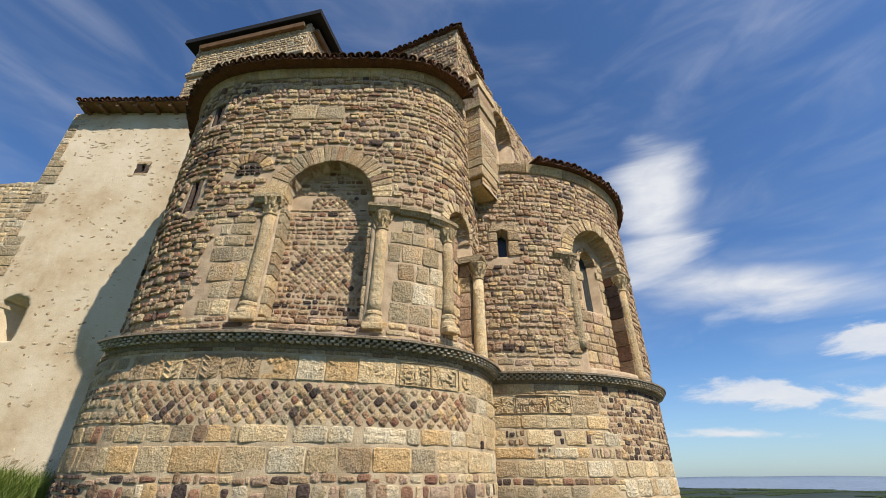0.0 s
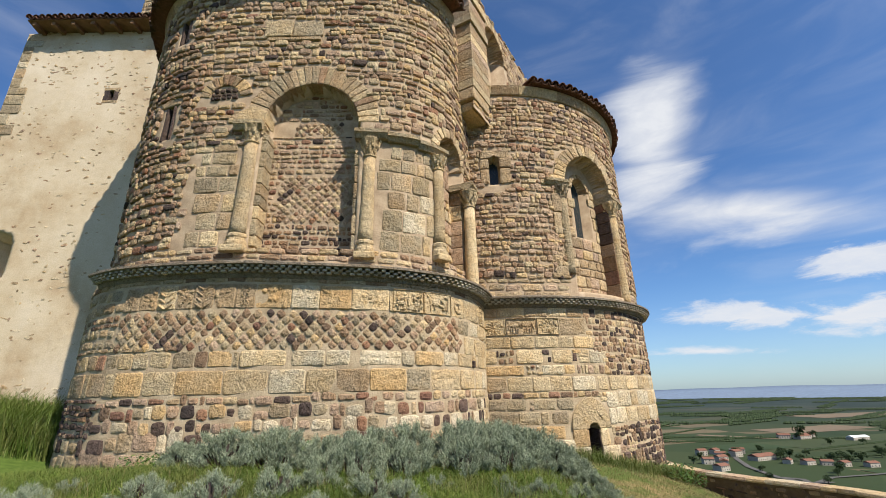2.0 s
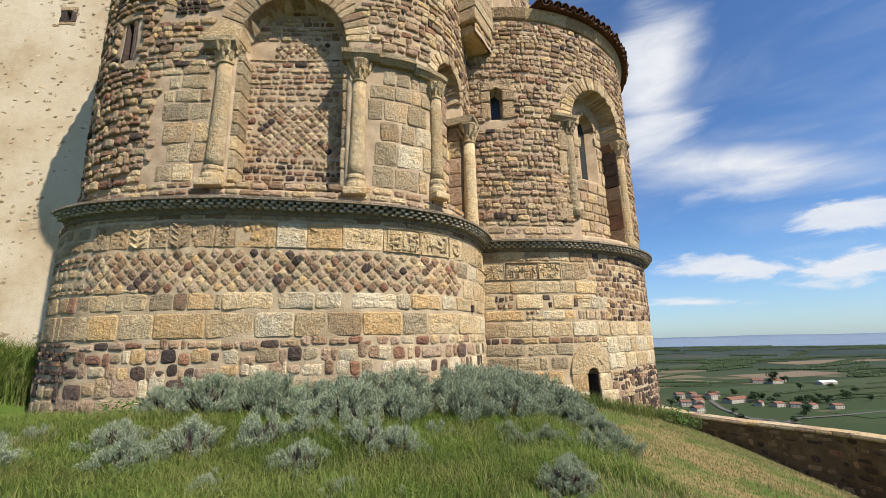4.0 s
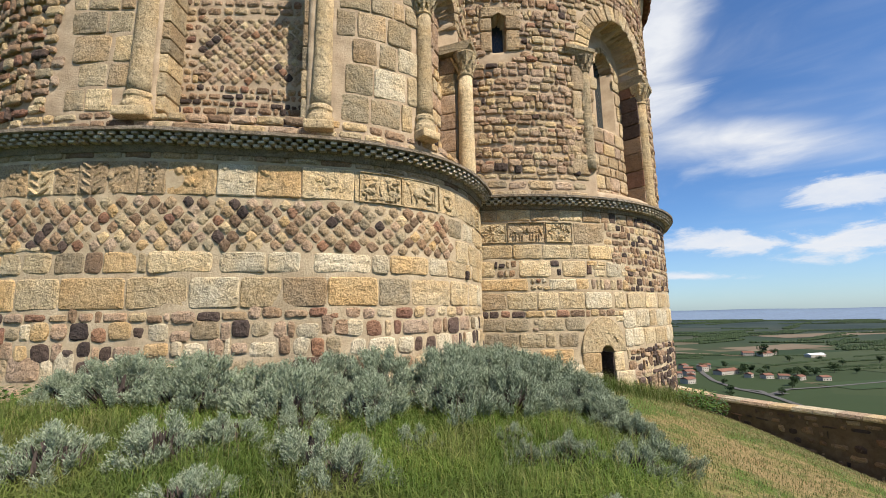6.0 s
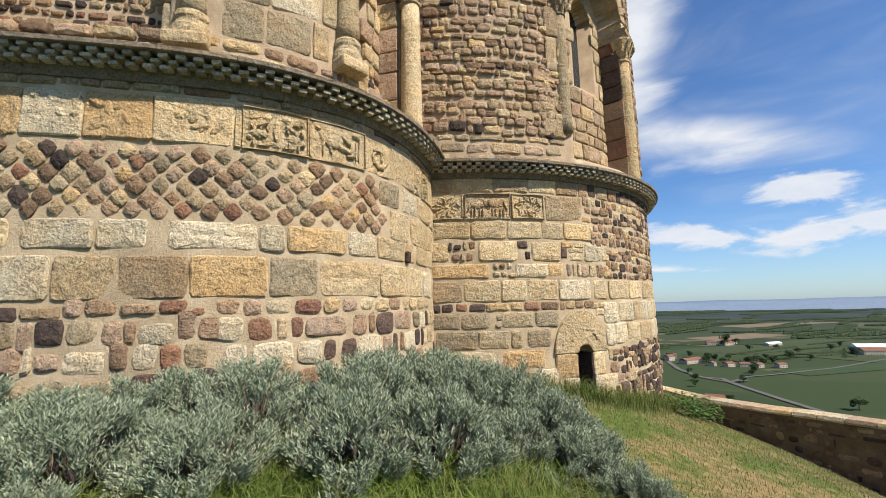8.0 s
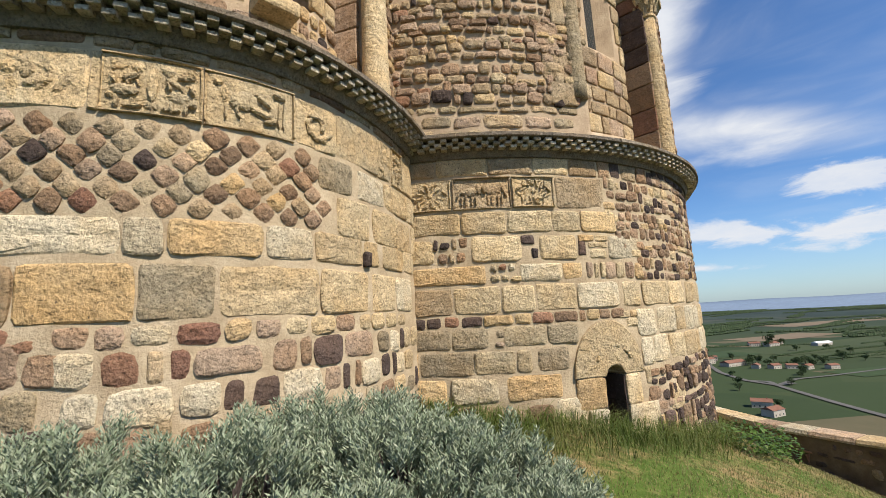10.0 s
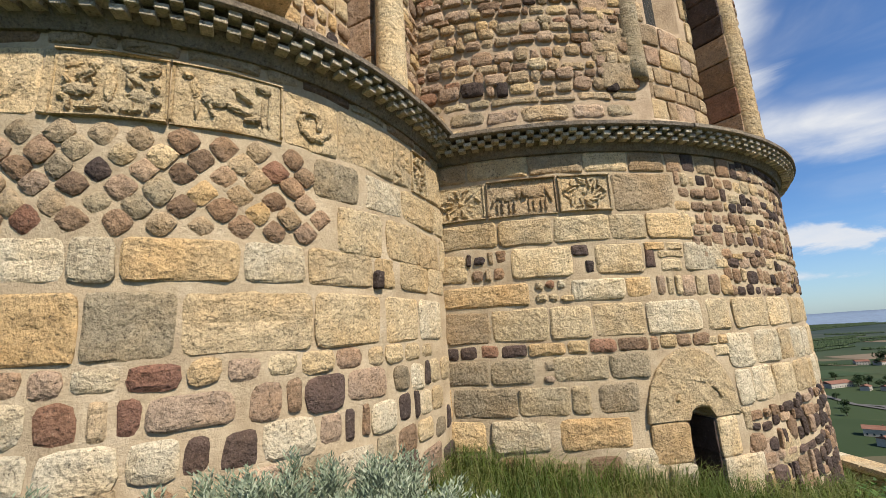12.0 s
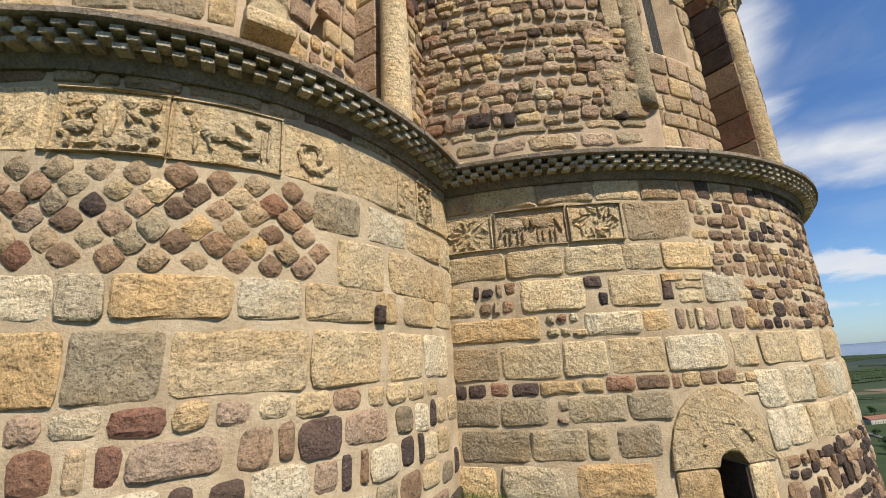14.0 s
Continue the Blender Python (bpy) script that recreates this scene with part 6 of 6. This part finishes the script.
def weed(x, y, n, rad, high, seed):
    """A low broad-leaved plant."""
    r = random.Random(seed)
    v, f = [], []
    for _ in range(n):
        a, q = r.uniform(0, 6.283), math.sqrt(r.random()) * rad
        c = Vector((q * math.cos(a), q * math.sin(a), r.uniform(0.05, high)))
        u = Vector((r.uniform(-1, 1), r.uniform(-1, 1), r.uniform(-0.3, 0.6))).normalized()
        w = u.cross(Vector((r.uniform(-0.4, 0.4), r.uniform(-0.4, 0.4), 1))).normalized()
        s = r.uniform(0.025, 0.05)
        k = len(v)
        v += [tuple(c - u * s), tuple(c + w * s * 0.6), tuple(c + u * s), tuple(c - w * s * 0.6)]
        f.append((k, k + 1, k + 2, k + 3))
    ob = tagged(new("weed", mesh_of("weed", v, f, IVY)), "low bright green weeds with broad leaves", "plant", kind="stuff")
    ob.matrix_basis = pose(x, y, float(ground_z(x, y)))


weed(-3.4, 9.25, 420, 0.42, 0.62, 1)
weed(-2.55, 9.2, 260, 0.3, 0.55, 2)
weed(-5.5, 9.15, 420, 0.6, 0.35, 3)
weed(6.6, 13.6, 500, 0.45, 0.45, 4)
weed(7.2, 13.9, 300, 0.35, 0.35, 5)

# ---------------------------------------------------------------- the plain: fields, roads, village, trees
def draped(name, line, width, lift, mat, label, category, kind="structure"):
    """A strip laid on the ground along a line."""
    c = Curve(line, line[0])
    verts, faces = [], []
    n = max(4, int(c.s[-1] / 8))
    for s in np.linspace(0, float(c.s[-1]), n):
        for o in (-width / 2, 0.0, width / 2):
            x, y = c.at(s, o)
            verts.append((float(x), float(y), float(ground_z(x, y)) + lift))
    for i in range(n - 1):
        for k in range(2):
            faces.append((i * 3 + k, (i + 1) * 3 + k, (i + 1) * 3 + k + 1, i * 3 + k + 1))
    tagged(new(name, mesh_of(name, verts, faces, mat, smooth=True)), label, category, kind=kind)


ASPHALT = ground_like("asphalt", [(0.3, (0.091, 0.090, 0.084)), (0.7, (0.119, 0.115, 0.108))], 0.05, fine=0.6)
PLOUGHED = ground_like("ploughed_soil", [(0.3, (0.140, 0.108, 0.070)), (0.7, (0.182, 0.143, 0.098))], 0.01, fine=0.12)
MEADOW = ground_like("meadow", [(0.3, (0.036, 0.052, 0.020)), (0.7, (0.050, 0.066, 0.027))], 0.012, fine=0.15)
CROP = ground_like("young_crop", [(0.3, (0.028, 0.049, 0.018)), (0.7, (0.038, 0.063, 0.022))], 0.012, fine=0.15)
draped("field", [(660, 925), (760, 940), (885, 980)], 90, 0.6, PLOUGHED, "bare brown ploughed field", "field")
draped("field", [(500, 900), (590, 800)], 24, 0.6, PLOUGHED, "narrow strip of pale bare soil", "field")
draped("field", [(520, 700), (900, 800)], 110, 0.5, MEADOW, "light green meadow on the plain", "field")
draped("field", [(600, 560), (900, 640)], 100, 0.5, MEADOW, "light green meadow on the plain", "field")
draped("field", [(410, 690), (520, 720)], 70, 0.5, CROP, "dark green crop field", "field")
draped("field", [(440, 470), (640, 500)], 45, 0.5, CROP, "dark green crop field", "field")
draped("field", [(860, 860), (1300, 1010)], 150, 0.5, MEADOW, "light green meadow on the plain", "field")
draped("field", [(1000, 1250), (1500, 1350)], 120, 0.6, PLOUGHED, "bare brown ploughed field", "field")
draped("road", [(300, 240), (312, 311), (319, 353), (329, 400), (337, 432), (331, 466), (338, 500), (345, 529), (372, 590), (430, 690)], 6, 0.8, ASPHALT, "grey country road through the village", "road")
draped("road", [(337, 432), (379, 458), (426, 466), (520, 490), (700, 560)], 4.5, 0.8, ASPHALT, "grey country road between fields", "road")
draped("road", [(331, 466), (345, 452), (337, 432), (360, 438)], 7, 0.85, ASPHALT, "grey asphalt fork at the junction", "road")

RENDER_WHITE = ground_like("house_render", [(0.3, (0.336, 0.304, 0.256)), (0.7, (0.440, 0.408, 0.352))], 0.2, fine=2.0)
ROOF_RED = ground_like("village_tiles", [(0.3, (0.160, 0.076, 0.052)), (0.7, (0.216, 0.112, 0.080))], 0.3, fine=3.0)
ROOF_PALE = ground_like("pale_metal_roof", [(0.3, (0.66, 0.68, 0.70)), (0.7, (0.76, 0.77, 0.78))], 0.1, fine=1.0)


def house(x, y, turn, w, d, h, roof_mat=None, label="small rendered house with a red tiled roof"):
    ob = tagged(new("house"), label, "house", "houses of the village")
    bm = bmesh.new()
    box_bm(bm, (-w / 2, -d / 2, -2), (w / 2, d / 2, h))
    bm_part("wall", bm, RENDER_WHITE, ob)
    e, r = 0.5, d * 0.22
    v = [(-w / 2 - e, -d / 2 - e, h - 0.1), (w / 2 + e, -d / 2 - e, h - 0.1), (w / 2 + e, d / 2 + e, h - 0.1), (-w / 2 - e, d / 2 + e, h - 0.1), (-w / 2 - e, 0, h + r), (w / 2 + e, 0, h + r)]
    part("roof", mesh_of("roof", v, [(0, 1, 5, 4), (2, 3, 4, 5), (1, 2, 5), (3, 0, 4), (3, 2, 1, 0)], roof_mat or ROOF_RED), ob)
    me = box_mesh("window", (-0.5, -0.06, -0.65), (0.5, 0.06, 0.65), GLASS)
    n = max(1, int(w / 3.5))
    for i in range(n):
        for z in ((1.5, 4.2) if h > 5 else (1.5,)):
            part("window", me, ob).matrix_basis = pose(-w / 2 + w * (i + 0.5) / n, -d / 2, z)
    bm = bmesh.new()
    box_bm(bm, (w * 0.25, -0.3, h), (w * 0.25 + 0.6, 0.3, h + r + 0.8))
    bm_part("chimney", bm, ROOF_RED, ob)
    ob.matrix_basis = pose(x, y, float(ground_z(x, y)), 0, 0, turn)


for x, y, turn, w, d, h in ((386, 612, 20, 13, 10, 7), (362, 606, -30, 12, 9, 6), (343, 575, 15, 14, 9, 6), (330, 548, 60, 11, 9, 5.5), (305, 514, 25, 15, 10, 5.5), (318, 560, -10, 12, 9, 6), (375, 640, 30, 12, 9, 6), (352, 632, 5, 12, 9, 6.5), (408, 640, -20, 14, 9, 6),
                        (420, 537, 10, 12, 9, 4.5), (436, 530, -25, 11, 8, 4.5), (447, 520, 15, 10, 8, 4.5), (405, 548, 40, 11, 8, 4.5), (470, 512, 5, 12, 8, 4.5), (620, 790, 10, 22, 14, 6), (600, 806, -20, 18, 12, 6), (650, 812, 30, 18, 12, 6), (249, 329, 20, 13, 9, 5), (261, 355, -35, 14, 9, 5)):
    house(x, y, turn, w, d, h)
house(398, 580, 20, 34, 13, 5, label="long low barn with a red tiled roof")
house(701, 589, -20, 46, 20, 7, label="large shed with a red tiled roof")
house(715, 606, -20, 52, 22, 10, ROOF_PALE, "tall shed with a pale metal roof")
house(684, 755, 12, 34, 12, 5, ROOF_PALE, "long barn with a pale metal roof")

LEAF_FAR = leaf_mat("tree_leaf", [(0.022, 0.042, 0.014), (0.035, 0.06, 0.02), (0.05, 0.08, 0.028), (0.03, 0.05, 0.018)], 0.7, 0.15)
BARK = ground_like("bark", [(0.3, (0.05, 0.04, 0.03)), (0.7, (0.10, 0.08, 0.06))], 2.0)


def crown_mesh(seed, n, size):
    """Leaf clumps scattered over a few uneven limbs' ends."""
    r = random.Random(seed)
    heads = [(r.uniform(-2.2, 2.2), r.uniform(-2.2, 2.2), r.uniform(3.2, 7.0), r.uniform(1.2, 2.1)) for _ in range(9)]
    v, f = [], []
    for _ in range(n):
        hx, hy, hz, hr = r.choice(heads)
        d = Vector((r.gauss(0, 1), r.gauss(0, 1), r.gauss(0, 1))).normalized() * hr * r.uniform(0.6, 1.05)
        c = Vector((hx, hy, hz)) + d
        u = Vector((r.gauss(0, 1), r.gauss(0, 1), r.gauss(0, 0.6))).normalized() * size * r.uniform(0.6, 1.3)
        w = u.cross(Vector((r.gauss(0, 1), r.gauss(0, 1), r.gauss(0, 1)))).normalized() * size * 0.7
        k = len(v)
        v += [tuple(c - u), tuple(c + w), tuple(c + u), tuple(c - w)]
        f.append((k, k + 1, k + 2, k + 3))
    return mesh_of("crown", v, f, LEAF_FAR)


def tree_kind(seed):
    ob = tagged(new("tree"), "dark green broad-leaved tree on the plain", "tree", "trees of the plain")
    v, f = lathe([(0.35, -1.5), (0.26, 1.5), (0.2, 3.4), (0.08, 5.5)], 8, 0.1, seed)
    part("trunk", mesh_of("trunk", v, f, BARK), ob)
    part("crown", crown_mesh(seed, 650, 0.42), ob)
    return ob


def plant_trees():
    rr = random.Random(9)
    kinds = [tree_kind(1), tree_kind(2), tree_kind(3)]
    spots = [(648, 830, 2.6), (612, 786, 1.8), (640, 792, 1.8), (648, 575, 2.0), (342, 309, 1.4), (462, 528, 1.6), (391, 466, 1.0), (566, 598, 1.4), (417, 574, 1.6), (428, 585, 1.8), (440, 590, 1.4), (406, 481, 1.5), (542, 573, 1.5), (455, 545, 1.5), (465, 556, 1.3), (480, 560, 1.6), (492, 548, 1.2), (505, 560, 1.4), (430, 560, 1.3), (360, 590, 1.2), (325, 590, 1.3),
             (395, 625, 1.4), (440, 640, 1.4), (470, 600, 1.2), (520, 590, 1.1), (560, 560, 1.1), (590, 700, 1.4), (640, 700, 1.2), (700, 660, 1.5), (760, 700, 1.4), (300, 560, 1.3), (350, 430, 1.0), (310, 450, 1.1), (340, 500, 1.0), (270, 350, 1.0), (290, 420, 1.0), (700, 620, 1.6), (810, 640, 1.5), (620, 640, 1.2)]
    for i, (x, y, s) in enumerate(spots):
        m = pose(x, y, float(ground_z(x, y)), 0, 0, rr.uniform(0, 360)) @ Matrix.Diagonal((s * 1.1, s * 1.1, s * 0.9, 1))
        if i < 3:
            kinds[i].matrix_basis = m
        else:
            ob = copy_thing(kinds[rr.randrange(3)], pose(0, 0, 0))
            ob.matrix_basis = m


plant_trees()


def far_woods():
    """Hedgerows and belts of wood across the plain."""
    r = np.random.default_rng(14)
    C_, H_ = [], []
    for _ in range(135):
        d = 820 + 2900 * r.random() ** 1.4
        a = np.radians(r.uniform(18, 62))
        x, y = d * np.sin(a), d * np.cos(a)
        if np.hypot((x - 740) / 260, (y - 960) / 130) < 1 or np.hypot(x - 380, y - 560) < 90:
            continue
        t = np.radians(r.uniform(-25, 45))
        ln = r.uniform(60, 260) * (0.6 + d / 1500)
        wd = r.uniform(2, 5) + (0 if d < 1300 else r.uniform(5, 60) * d / 3000)
        n = int(ln * (1.2 if d < 1300 else 0.6) * (1 + wd / 25))
        u, w = r.uniform(-0.5, 0.5, n) * ln, r.uniform(-0.5, 0.5, n) * wd
        C_.append(np.stack([x + np.cos(t) * u - np.sin(t) * w, y + np.sin(t) * u + np.cos(t) * w], 1))
        H_.append(r.uniform(2.0, 7.0, n) * (0.5 if wd < 4 or d < 1100 else 1.0))
    c, h = np.concatenate(C_), np.concatenate(H_)
    z = ground_z(c[:, 0], c[:, 1])
    verts, faces = [], []
    for (x, y), q, g in zip(c, h, z):
        k = len(verts)
        s = q * 0.55
        for i in range(5):
            a = 1.2566 * i + q
            verts.append((x + s * math.cos(a) * (0.7 + 0.5 * ((i * 7 + int(q * 10)) % 3) / 3), y + s * math.sin(a), g + q * 0.35))
        verts += [(x + 0.3 * s, y, g + q), (x, y, g - 0.5)]
        for i in range(5):
            faces += [(k + i, k + (i + 1) % 5, k + 5), (k + (i + 1) % 5, k + i, k + 6)]
    tagged(new("hedgerows_and_woods", mesh_of("hedgerows_and_woods", verts, faces, LEAF_FAR)), "dark hedgerows and belts of trees across the plain", "woodland", kind="stuff")


far_woods()

# ---------------------------------------------------------------- stones laid into the walls, last
low.emit(wall_bl, (3.6, 2.4), "small stones and blocks bedded in lime mortar")
up.emit(wall_bu, (2.0, 6.5), "small stones and blocks bedded in lime mortar")
slow.emit(wall_sl, (0.4, 2.2), "small stones and blocks bedded in lime mortar")
sup.emit(wall_su, (0.6, 6.5), "small brown stones bedded in lime mortar")
bk.emit(wall_back, (1.5, 14.0), "rubble stones in lime mortar")
pp.emit(wall_plaster, (6.0, 5.0), "field stones showing through the plaster")
lp.emit(wall_side, (5.0, 13.0), "pale rubble stones")
pe.emit(parapet, (3.5, -0.3), "dark rubble stones in mortar")
